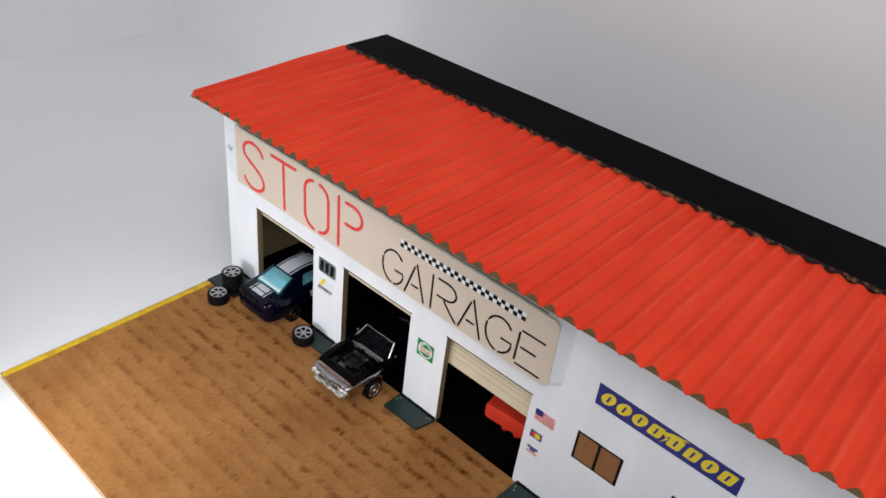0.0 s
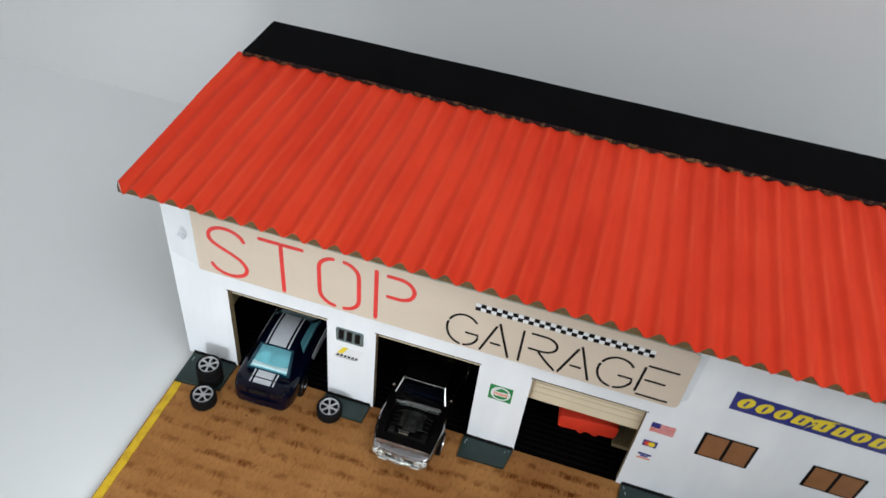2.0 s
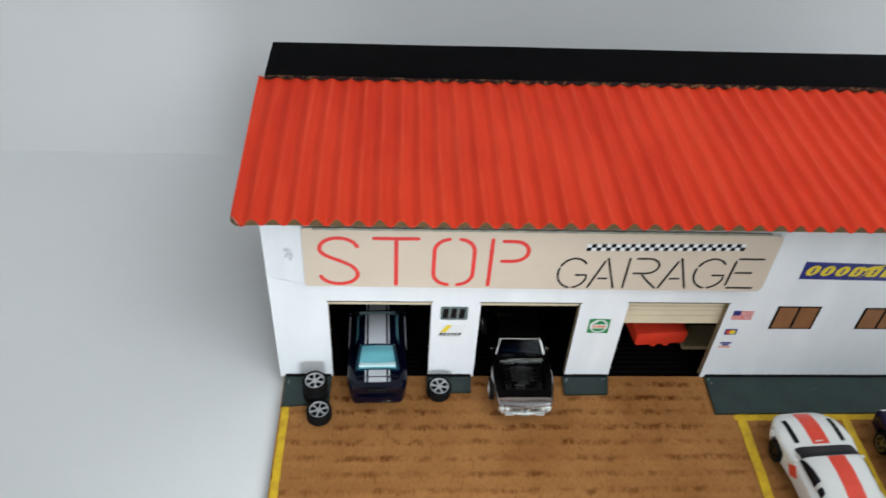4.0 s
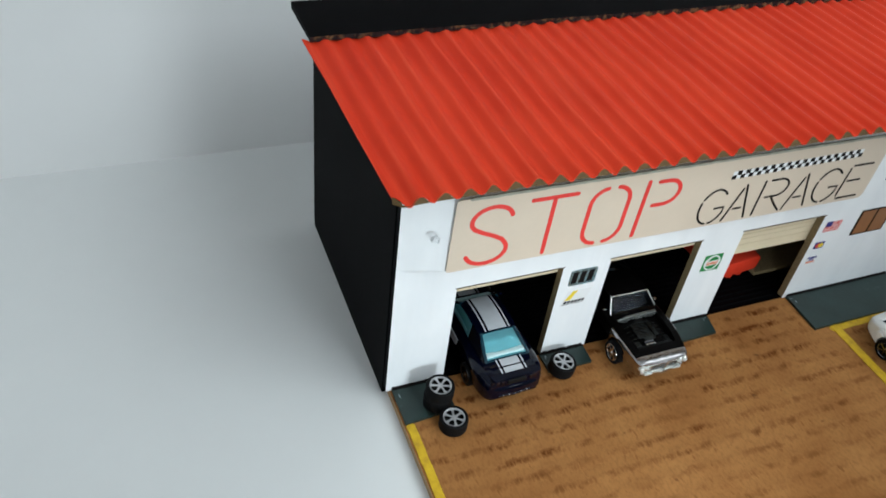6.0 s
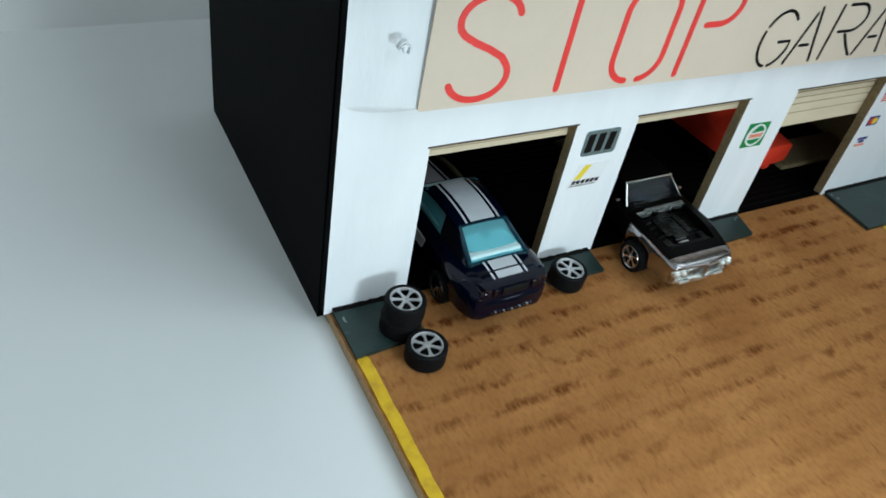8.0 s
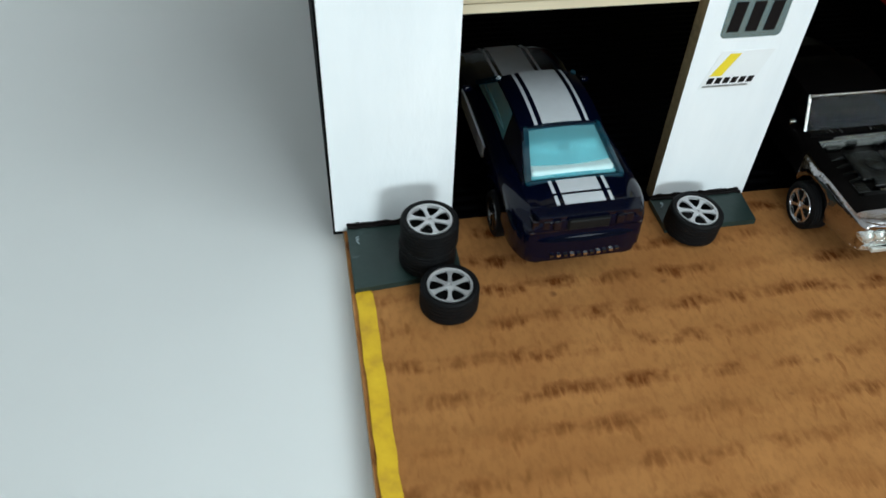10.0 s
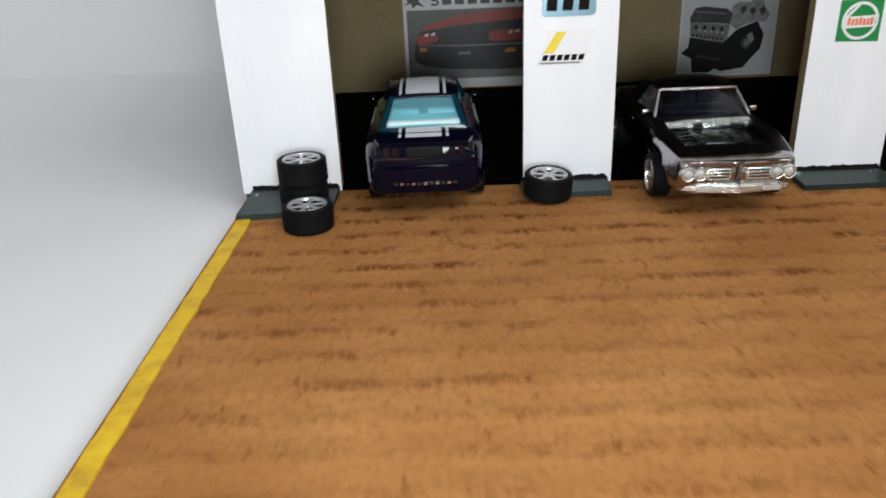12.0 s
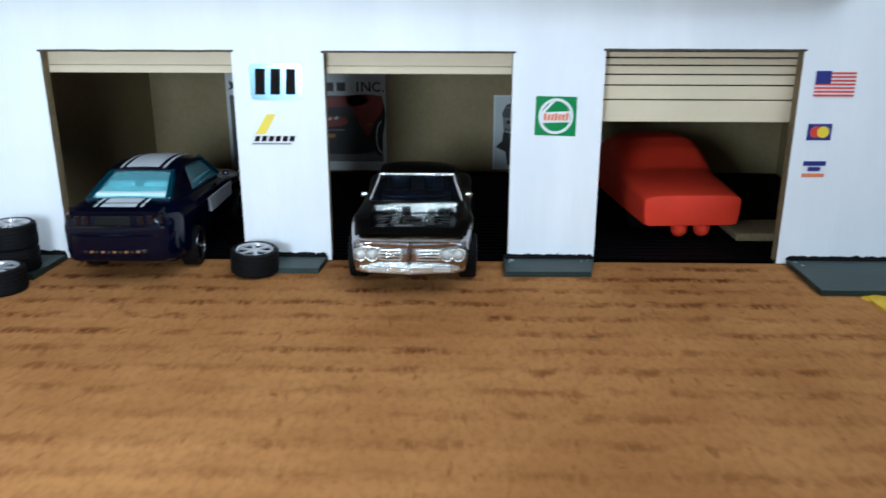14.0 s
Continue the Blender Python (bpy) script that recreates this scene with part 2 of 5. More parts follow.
M_PHOTO_AMBER = paint("amber_photo_print", (0.55, 0.26, 0.03), 0.4, 0.25, 400, 0.0)
M_POSTER = paint("poster_paper", (0.80, 0.83, 0.82), 0.35, 0.04, 60, 0.0)
M_RUBBER = paint("black_tyre_plastic", (0.0045, 0.0045, 0.005), 0.62, 0.3, 900, 0.2, Specular_IOR_Level=0.12)
M_RIM = paint("silver_rim_plastic", (0.48, 0.48, 0.49), 0.30, 0.08, 400, 0.05, metallic=0.45)
M_CHROME = paint("vacuum_chrome", (0.80, 0.78, 0.76), 0.16, 0.08, 500, 0.05, metallic=1.0)
M_DARKCHROME = paint("smoked_chrome", (0.16, 0.16, 0.17), 0.22, 0.1, 500, 0.05, metallic=1.0)
M_NAVY = car_paint("navy_car_paint", (0.0010, 0.0019, 0.0090), 0.0)
M_PURPLE = car_paint("purple_car_paint", (0.0055, 0.0026, 0.022), 0.0)
M_WHITECAR = paint("white_car_enamel", (0.76, 0.76, 0.73), 0.25, 0.03, 60, 0.02, Coat_Weight=0.4)
M_BLACKCAR = paint("black_car_enamel", (0.0022, 0.0018, 0.0018), 0.34, 0.25, 300, 0.05, Specular_IOR_Level=0.05)
M_SILVERBLACK = two_tone()
M_FRAME = paint("dull_chrome", (0.74, 0.73, 0.71), 0.14, 0.15, 260, 0.6, metallic=1.0)
M_BUMPER = paint("tarnished_chrome", (0.80, 0.82, 0.78), 0.16, 0.25, 300, 0.7, metallic=0.85)
M_SCREEN = paint("dark_grey_screen_plastic", (0.020, 0.019, 0.022), 0.45, 0.1, 300, 0.0, Specular_IOR_Level=0.15)
M_COVER = paint("matt_red_plastic", (0.76, 0.038, 0.009), 0.7, 0.12, 90, 0.15)
M_STRIPE = paint("pale_grey_stripe", (0.55, 0.57, 0.60), 0.3, 0.06, 400, 0.02)
M_CARSTRIPE_RED = paint("red_stripe", (0.72, 0.06, 0.03), 0.3, 0.06, 300, 0.02)
M_GLASS_TEAL = glass("teal_tinted_glass", (0.33, 0.78, 0.88), coat=0.4, clear=0.70)
M_POST = paint("teal_window_plastic", (0.004, 0.034, 0.055), 0.15, 0.15, 300, 0.0, Coat_Weight=0.5)
M_GLASS_DARK = glass("smoked_blue_glass", (0.13, 0.27, 0.66), coat=0.12)
M_GLASS_BLACK = paint("black_window_plastic", (0.008, 0.008, 0.010), 0.2, 0.1, 300, 0.0, Specular_IOR_Level=0.2)
M_GOLD = paint("olive_gold_rim", (0.30, 0.27, 0.14), 0.35, 0.15, 500, 0.05, metallic=0.8)
M_SEAT = paint("pale_teal_cabin_plastic", (0.56, 0.74, 0.75), 0.5, 0.10, 260, 0.05)
M_TEALTUB = paint("teal_cabin_floor", (0.15, 0.40, 0.46), 0.4, 0.12, 260, 0.05)
M_FLECK = paint("pale_glue_fleck", (0.42, 0.50, 0.52), 0.4, 0.2, 500, 0.1)
M_SCUFF = paint("grey_scuff", (0.74, 0.76, 0.78), 0.5, 0.2, 500, 0.2)
M_ENGINE = paint("dark_engine_metal", (0.045, 0.047, 0.046), 0.16, 0.5, 260, 1.0, metallic=1.0)
M_WHEEL = paint("bright_wheel_plastic", (0.72, 0.72, 0.72), 0.15, 0.08, 400, 0.2, metallic=0.95)
M_LAMP = paint("dark_red_lamp_plastic", (0.004, 0.003, 0.006), 0.12, 0.2, 600, 0.0)
M_LENS = paint("clear_lamp_plastic", (0.72, 0.74, 0.70), 0.12, 0.08, 500, 0.0, metallic=0.6)
M_UNDER = paint("black_chassis_plastic", (0.005, 0.005, 0.005), 0.55, 0.2, 300, 0.1, Specular_IOR_Level=0.15)


# ---- building blocks ----
def box(bm, x0, x1, y0, y1, z0, z1, bevel=0.0, index=0):
    made = bmesh.ops.create_cube(bm, size=1.0)
    m = Matrix.LocRotScale(((x0 + x1) / 2, (y0 + y1) / 2, (z0 + z1) / 2), None, (x1 - x0, y1 - y0, z1 - z0))
    bmesh.ops.transform(bm, matrix=m, verts=made["verts"])
    faces = {f for v in made["verts"] for f in v.link_faces}
    for f in faces:
        f.material_index = index
    if bevel:
        edges = {e for v in made["verts"] for e in v.link_edges}
        bmesh.ops.bevel(bm, geom=list(edges), offset=bevel, segments=2, profile=0.5, affect="EDGES")
    return bm


def fresh_box(*size, bevel=0.0):
    return box(bmesh.new(), *size, bevel=bevel)


def prism(bm, outline, depth, m=None, index=0):
    """A flat outline (pairs in a plane) given thickness; the outline lies at height depth above that plane."""
    m = m or Matrix.Identity(4)
    top = [bm.verts.new(m @ Vector((x, y, depth))) for x, y in outline]
    low = [bm.verts.new(m @ Vector((x, y, 0.0))) for x, y in outline]
    faces = [bm.faces.new(top), bm.faces.new(low[::-1])]
    for i in range(len(outline)):
        j = (i + 1) % len(outline)
        faces.append(bm.faces.new((top[i], low[i], low[j], top[j])))
    for f in faces:
        f.material_index = index
    bmesh.ops.recalc_face_normals(bm, faces=faces)
    return bm


def on_front(x, z, y):
    """Pose of a plane on the facade: local x to the right, local y up, local z out of the wall towards the yard."""
    return pose(x, y, z, 90, 0, 0)


def ribbon(bm, points, width, depth, m):
    """A pen stroke: a polyline with round ends, as one thin outline."""
    pts = [Vector(p) for p in points]
    left, right = [], []
    for i, p in enumerate(pts):
        a = pts[max(i - 1, 0)]
        b = pts[min(i + 1, len(pts) - 1)]
        d = (b - a).normalized()
        n = Vector((-d.y, d.x)) * width / 2
        left.append(p + n)
        right.append(p - n)
    d0 = (pts[0] - pts[1]).normalized() * width / 2
    d1 = (pts[-1] - pts[-2]).normalized() * width / 2
    outline = [*right, pts[-1] + d1 * 0.7 + (right[-1] - pts[-1]) * 0.7, pts[-1] + d1, pts[-1] + d1 * 0.7 + (left[-1] - pts[-1]) * 0.7]
    outline += [*left[::-1], pts[0] + d0 * 0.7 + (left[0] - pts[0]) * 0.7, pts[0] + d0, pts[0] + d0 * 0.7 + (right[0] - pts[0]) * 0.7]
    verts = {}
    k = len(pts)
    top = [bm.verts.new(m @ Vector((*p, depth))) for p in outline]
    low = [bm.verts.new(m @ Vector((*p, 0.0))) for p in outline]
    faces = []
    r, l = list(range(k)), list(range(k + 3, 2 * k + 3))[::-1]
    for i in range(k - 1):
        faces.append(bm.faces.new((top[r[i]], top[r[i + 1]], top[l[i + 1]], top[l[i]])))
    faces.append(bm.faces.new([top[r[-1]], top[k], top[k + 1], top[k + 2], top[l[-1]]]))
    n = len(outline)
    faces.append(bm.faces.new([top[l[0]], top[n - 3], top[n - 2], top[n - 1], top[r[0]]]))
    for i in range(n):
        j = (i + 1) % n
        faces.append(bm.faces.new((top[i], low[i], low[j], top[j])))
    bmesh.ops.recalc_face_normals(bm, faces=faces)
    return bm


def arc(cx, cy, rx, ry, a0, a1, steps=12):
    return [(cx + rx * math.cos(radians(a0 + (a1 - a0) * i / steps)), cy + ry * math.sin(radians(a0 + (a1 - a0) * i / steps))) for i in range(steps + 1)]


def round_rect(x0, x1, y0, y1, r, steps=4):
    out = []
    for cx, cy, a in ((x1 - r, y1 - r, 0), (x0 + r, y1 - r, 90), (x0 + r, y0 + r, 180), (x1 - r, y0 + r, 270)):
        out += arc(cx, cy, r, r, a, a + 90, steps)
    return out


def finish(bm, name, material, smooth=False):
    mesh = bpy.data.meshes.new(name)
    bm.to_mesh(mesh)
    bm.free()
    for m in material if isinstance(material, (list, tuple)) else (material,):
        mesh.materials.append(m)
    if smooth:
        mesh.polygons.foreach_set("use_smooth", [True] * len(mesh.polygons))
        mesh.set_sharp_from_angle(angle=radians(40))
    return mesh


def part(name, bm, material, parent, label="", smooth=False):
    ob = new(name, finish(bm, name, material, smooth))
    ob.parent = parent
    if label:
        ob["label"] = label
    return ob


def thing(name, label, category, group="", m=None):
    ob = new(name)
    ob.empty_display_size = 0.01
    if m is not None:
        ob.matrix_basis = m
    return tagged(ob, label, category, group)


def structure(name, bm, material, label=""):
    return tagged(new(name, finish(bm, name, material)), label, "", "", "structure")


# ---- the room: white table board against a white wall, closed around ----
TABLE = -0.004
BACK, LEFT = 0.2005, -0.378
structure("table_top", fresh_box(LEFT, 1.3, -0.9, BACK, TABLE - 0.03, TABLE), M_TABLE, "smooth white table board")
structure("wall_back", fresh_box(LEFT - 0.1, 2.4, BACK, BACK + 0.1, -0.78, 1.7), M_ROOM, "plain white wall behind the table")
structure("wall_left", fresh_box(LEFT - 0.1, LEFT, -2.6, BACK, -0.78, 1.7), M_ROOM, "plain white side wall")
# unseen right wall, front wall and floor, added mid-toned to darken reflections
structure("wall_right", fresh_box(2.4, 2.5, -2.6, BACK + 0.1, -0.78, 1.7), M_FAR, "unseen grey wall, added to close the room")
structure("wall_front", fresh_box(LEFT - 0.1, 2.5, -2.7, -2.6, -0.78, 1.7), M_FAR, "unseen grey wall, added to close the room")
structure("floor", fresh_box(LEFT - 0.1, 2.5, -2.7, BACK + 0.1, -0.88, -0.78), M_BOARDS, "unseen brown floor, added to close the room")
structure("ceiling", fresh_box(LEFT - 0.1, 2.5, -2.7, BACK + 0.1, 1.7, 1.8), M_ROOM, "plain white ceiling")

# ---- the yard: cardboard base with painted lines ----
X0, X1 = 0.0028, 0.3455
DEPTH = 0.125
base = thing("base_board", "brown corrugated cardboard base with smeared flute lines", "base")
bm = box(bmesh.new(), X0 + 0.0019, X1 - 0.0015, -0.1373, DEPTH, TABLE, 0.0, 0.0)
for f in bm.faces:
    f.material_index = 0 if f.normal.z > 0.5 else 1
part("board", bm, [M_YARD, M_EDGE], base)


def line(points, width, seed, depth=0.00045):
    rng = random.Random(seed)
    pts = []
    for (ax, ay), (bx, by) in zip(points, points[1:]):
        n = max(2, int(math.hypot(bx - ax, by - ay) / 0.004))
        for i in range(n):
            s = i / n
            pts.append((ax + (bx - ax) * s + rng.uniform(-1, 1) * 0.00016, ay + (by - ay) * s + rng.uniform(-1, 1) * 0.0002))
    pts.append(points[-1])
    return ribbon(bmesh.new(), pts, width, depth, pose(0, 0, 0.0))


part("painted_line", line([(0.0074, -0.0200), (0.0071, -0.1355)], 0.0036, 1), M_YELLOW, base, "yellow painted edge line")
part("painted_line", line([(0.2348, -0.0262), (0.2318, -0.1355)], 0.0046, 2), M_YELLOW, base, "yellow painted parking line")
part("painted_line", line([(0.2328, -0.0258), (0.339, -0.0250)], 0.0036, 3, 0.00022), M_YELLOW, base, "yellow painted parking line")
part("painted_line", line([(0.3419, -0.0240), (0.3419, -0.1355)], 0.0030, 4), M_YELLOW, base, "yellow painted edge line")
part("painted_line", line([(0.2885, -0.0262), (0.2885, -0.1355)], 0.0040, 5), M_YELLOW, base, "yellow painted parking line")

# ---- the garage building ----
garage = thing("garage_building", "white cardboard model garage with black sides and red corrugated roof", "garage")
BAYS = ((0.0293, 0.0777, 0.0552), (0.1010, 0.1486, 0.0551), (0.1717, 0.2207, 0.0558))
WALL = 0.0035
TOP = 0.1125


def holed_wall(x0, x1, z0, z1, holes, y0, y1):
    xs = sorted({x0, x1, *[h[0] for h in holes], *[h[1] for h in holes]})
    zs = sorted({z0, z1, *[h[2] for h in holes]})
    b = bmesh.new()

    def solid(i, k):
        cx, cz = (xs[i] + xs[i + 1]) / 2, (zs[k] + zs[k + 1]) / 2
        return not any(h[0] < cx < h[1] and cz < h[2] for h in holes)

    def quad(points, index):
        f = b.faces.new([b.verts.new(p) for p in points])
        f.material_index = index

    ni, nk = len(xs) - 1, len(zs) - 1
    for i in range(ni):
        for k in range(nk):
            if not solid(i, k):
                continue
            a, c, d, e = xs[i], xs[i + 1], zs[k], zs[k + 1]
            quad(((a, y0, d), (c, y0, d), (c, y0, e), (a, y0, e)), 0)
            quad(((c, y1, d), (a, y1, d), (a, y1, e), (c, y1, e)), 2)
            if i == 0 or not solid(i - 1, k):
                quad(((a, y1, d), (a, y0, d), (a, y0, e), (a, y1, e)), 3 if i == 0 else 1)
            if i == ni - 1 or not solid(i + 1, k):
                quad(((c, y0, d), (c, y1, d), (c, y1, e), (c, y0, e)), 0 if i == ni - 1 else 1)
            if k == 0 or not solid(i, k - 1):
                quad(((a, y0, d), (a, y1, d), (c, y1, d), (c, y0, d)), 1)
            if k == nk - 1 or not solid(i, k + 1):
                quad(((a, y0, e), (c, y0, e), (c, y1, e), (a, y1, e)), 1)
    bmesh.ops.remove_doubles(b, verts=b.verts, dist=1e-6)
    return b


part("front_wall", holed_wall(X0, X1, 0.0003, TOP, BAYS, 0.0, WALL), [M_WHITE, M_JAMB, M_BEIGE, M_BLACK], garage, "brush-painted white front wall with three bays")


def skin(x0, x1, y0, y1, z0, z1, inner):
    """A wall board that is black outside and beige on the side named by inner."""
    b = box(bmesh.new(), x0, x1, y0, y1, z0, z1)
    for f in b.faces:
        f.material_index = 1 if f.normal.dot(Vector(inner)) > 0.9 else 0
    return b


part("side_wall", skin(X0 - 0.0004, X0 + 0.003, WALL + 0.0001, DEPTH - 0.003, TABLE + 0.0001, TOP, (1, 0, 0)), [M_BLACK, M_BEIGE], garage, "matt black side wall")
part("side_wall", skin(X1 - 0.003, X1 - 0.0002, WALL + 0.0001, DEPTH - 0.003, 0.0003, TOP, (-1, 0, 0)), [M_BLACK, M_BEIGE], garage, "matt black side wall")
INNER = 0.1150
part("rear_wall", skin(X0 + 0.0002, X1 - 0.0002, DEPTH - 0.0029, DEPTH, 0.0003, TOP, (0, -1, 0)), [M_BLACK, M_BEIGE], garage, "matt black rear wall")
part("lining", fresh_box(X0 + 0.0031, X1 - 0.0031, INNER, INNER + 0.001, 0.0012, TOP - 0.001), M_BEIGE, garage, "olive beige inner lining")
b = prism(bmesh.new(), [(X0 + 0.0032, WALL + 0.0003), (X0 + 0.0044, WALL + 0.0003), (0.0113, INNER - 0.0002), (0.0101, INNER - 0.0002)], TOP - 0.0022, pose(0, 0, 0.0012))
part("side_lining", b, M_BEIGE, garage, "olive beige lining board set at a slant")
part("partition", fresh_box(0.2650, 0.2675, WALL + 0.0002, INNER - 0.0001, 0.0012, TOP - 0.001), M_BEIGE, garage, "olive beige inner partition")
b = bmesh.new()
ys = [WALL - 0.003 + i * 0.0008 for i in range(int((INNER - WALL + 0.003) / 0.0008) + 1)]
rows = [[b.verts.new((x, y, 0.0007 + 0.00022 * math.sin(y * 2 * math.pi / 0.0032))) for x in (X0 + 0.0035, 0.2649)] for y in ys]
for r0, r1 in zip(rows, rows[1:]):
    b.faces.new((r0[0], r0[1], r1[1], r1[0]))
box(b, X0 + 0.0035, 0.2649, ys[0], ys[-1], 0.0001, 0.0004)
part("workshop_floor", b, M_BLACK, garage, "ribbed black cardboard floor")
part("ceiling_board", fresh_box(X0 + 0.0031, X1 - 0.0031, WALL + 0.0002, INNER - 0.0001, TOP - 0.0009, TOP - 0.0002), M_BEIGE, garage)

# brown strip in the darker board tone: the bay's shade is put into its colour
part("floor_strip", box(bmesh.new(), 0.2160, 0.2640, 0.0180, 0.0345, 0.0010, 0.0034, bevel=0.0006), M_JAMB, garage, "loose strip of brown cardboard on the floor, coloured darker for the bay's shade")

# roof of corrugated card, red above, brown cut edges
EAVE, RIDGE, RX0, RX1 = -0.0160, 0.0962, -0.0060, 0.3585
WAVE = 0.00863


def crest(x, y, wander):
    """-1 in a furrow of the roof, 1 on a ridge."""
    u = x + wander * 0.0006 * math.sin(y * 34 + x * 21) + 0.0005 * noise.noise(Vector((x * 60, y * 30, 3)))
    return math.sin((u - 0.0005) * 2 * math.pi / WAVE)


def eave_y(x):
    """The cut front edge runs back under each ridge and at the worn corner."""
    return EAVE + 0.0012 * (0.5 + 0.5 * crest(x, EAVE, 1.0)) + 0.0035 * max(0.0, 1 - (x - RX0) / 0.006) ** 2


def roof_z(x, y, wander):
    s = crest(x, y, wander)
    droop = 0.0012 * math.exp(-max(0.0, x - RX0) / 0.006) * max(0.0, 1 - y / 0.06)
    return 0.1160 + 0.008 * max(y, 0.0) - droop + (0.00082 + 0.00046 * math.exp(-(y - EAVE) / 0.010)) * s + 0.0004 * noise.noise(Vector((x * 18, y * 25, 0)))


def corrugated(name, y0, y1, lift, thick, mats, label):
    b = bmesh.new()
    nx, ny = int((RX1 - RX0) / WAVE * 12), 26
    top, low = [], []
    for j in range(ny + 1):
        y = y0 + (y1 - y0) * j / ny
        tr, lr = [], []
        for i in range(nx + 1):
            x = RX0 + (RX1 - RX0) * i / nx
            cut = eave_y(x) - EAVE if j == 0 else 0.0
            jag = 0.0003 * noise.noise(Vector((x * 400, 0, j)))
            z = roof_z(x, y, 1.0) + lift
            x -= 0.0030 * (y / 0.1) * (1 - i / nx) ** 8
            tr.append(b.verts.new((x, y + cut + (jag if j in (0, ny) else 0), z)))
            lr.append(b.verts.new((x, y + cut + (jag if j in (0, ny) else 0), z - thick)))
        top.append(tr)
        low.append(lr)
    for j in range(ny):
        for i in range(nx):
            b.faces.new((top[j][i], top[j][i + 1], top[j + 1][i + 1], top[j + 1][i]))
            f = b.faces.new((low[j][i], low[j + 1][i], low[j + 1][i + 1], low[j][i + 1]))
            f.material_index = 1
    for i in range(nx):
        for j, flip in ((0, 0), (ny, 1)):
            q = (top[j][i], low[j][i], low[j][i + 1], top[j][i + 1])
            b.faces.new(q[::-1] if flip else q)
    for j in range(ny):
        for i, flip in ((0, 1), (nx, 0)):
            q = (top[j][i], low[j][i], low[j + 1][i], top[j + 1][i])
            b.faces.new(q[::-1] if flip else q)
    return part(name, b, mats, garage, label, True)


roof = corrugated("roof", EAVE, RIDGE, 0.0, 0.0004, [M_RED, M_EDGE], "red painted corrugated cardboard roof")
b = bmesh.new()
rows = []
for i in range(61):
    x = RX0 + 0.0015 + (RX1 - RX0 - 0.0025) * i / 60
    curl = 0.0003 - 0.0012 * math.exp(-(x - RX0) / 0.006)
    rows.append([b.verts.new(p) for p in ((x, EAVE + 0.0070, 0.1133 + curl), (x, EAVE + 0.0070, 0.1135 + curl), (x, RIDGE, 0.1135), (x, RIDGE, 0.1129))])
for p, q in zip(rows, rows[1:]):
    for k in range(4):
        b.faces.new((p[k], p[(k + 1) % 4], q[(k + 1) % 4], q[k]))
b.faces.new(rows[0][::-1])
b.faces.new(rows[-1])
bmesh.ops.recalc_face_normals(b, faces=b.faces)
ends = []
for i in range(501):
    x = RX0 + 0.0004 + (RX1 - RX0 - 0.0008) * i / 500
    low = 0.1146 - 0.0012 * math.exp(-(x - RX0) / 0.006)
    back = eave_y(x)
    ends.append([b.verts.new(p) for p in ((x, max(EAVE, back - 0.0012) + 0.0002, low), (x, back + 0.0002, max(low + 0.0001, roof_z(x, EAVE, 1.0) - 0.0002)))])
for p, q in zip(ends, ends[1:]):
    b.faces.new((p[0], q[0], q[1], p[1]))
part("roof_liner", b, M_FLUTE, garage, "brown cardboard liner under the roof")
b = bmesh.new()
n = 420
prof = []
for i in range(n + 1):
    x = RX0 + 0.0002 + (RX1 - RX0 - 0.0068) * i / n
    z = 0.1190 + 0.0004 * noise.noise(Vector((x * 14, 7, 0)))
    yb = 0.1292 + 0.012 * max(x, 0.0) - 0.0004 * noise.noise(Vector((x * 20, 2, 0)))
    yf = RIDGE - 0.0016 + 0.006 * x + 0.0005 * noise.noise(Vector((x * 160, 5, 0))) + 0.0007 * noise.noise(Vector((x * 900, 2, 0)))
    prof.append([b.verts.new(p) for p in ((x, yf, z - 0.0022), (x, yf, z), (x - (0.006 * (i / n) ** 40), yb, z + 0.0002), (x - (0.006 * (i / n) ** 40), yb, z - 0.003))])
for p, q in zip(prof, prof[1:]):
    for k in range(4):
        f = b.faces.new((p[k], q[k], q[(k + 1) % 4], p[(k + 1) % 4]))
        f.material_index = 1 if k == 0 else 0
b.faces.new(prof[0])
b.faces.new(prof[-1][::-1])
bmesh.ops.recalc_face_normals(b, faces=b.faces)
FLECK = Nodes("torn_black_edge", 0.7)
FLECK.put("Base Color", FLECK.ramp(FLECK.noise(330, (1, 1, 1), 3), (0.5, (0.012, 0.011, 0.012)), (0.62, (0.20, 0.125, 0.05))))
part("ridge_strip", b, [M_BLACK, FLECK.mat], garage, "matt black cardboard strip along the roof's rear")
part("gable_strip", fresh_box(RX0 + 0.0075, RX0 + 0.0085, 0.004, 0.1245, 0.1111, 0.1132), M_BLACK, garage)

# painted windows of the office
for x0, x1, z0, z1 in ((0.2452, 0.2670, 0.0382, 0.0541), (0.2890, 0.3106, 0.0384, 0.0534)):
    b = bmesh.new()
    m = on_front(0, 0, -0.00002)
    prism(b, [(x0, z0), (x1, z0), (x1, z1), (x0, z1)], 0.00018, m)
    window = part("window", b, M_INK, garage, "brown two-pane window with black outline")
    mid = (x0 + x1) / 2
    for a, c in ((x0 + 0.0012, mid - 0.0007), (mid + 0.0007, x1 - 0.0012)):
        part("pane", prism(bmesh.new(), [(a, z0 + 0.0009), (c, z0 + 0.0009), (c, z1 - 0.0008), (a, z1 - 0.0008)], 0.00014, on_front(0, 0, -0.00022)), M_PRINT_BROWN, window)

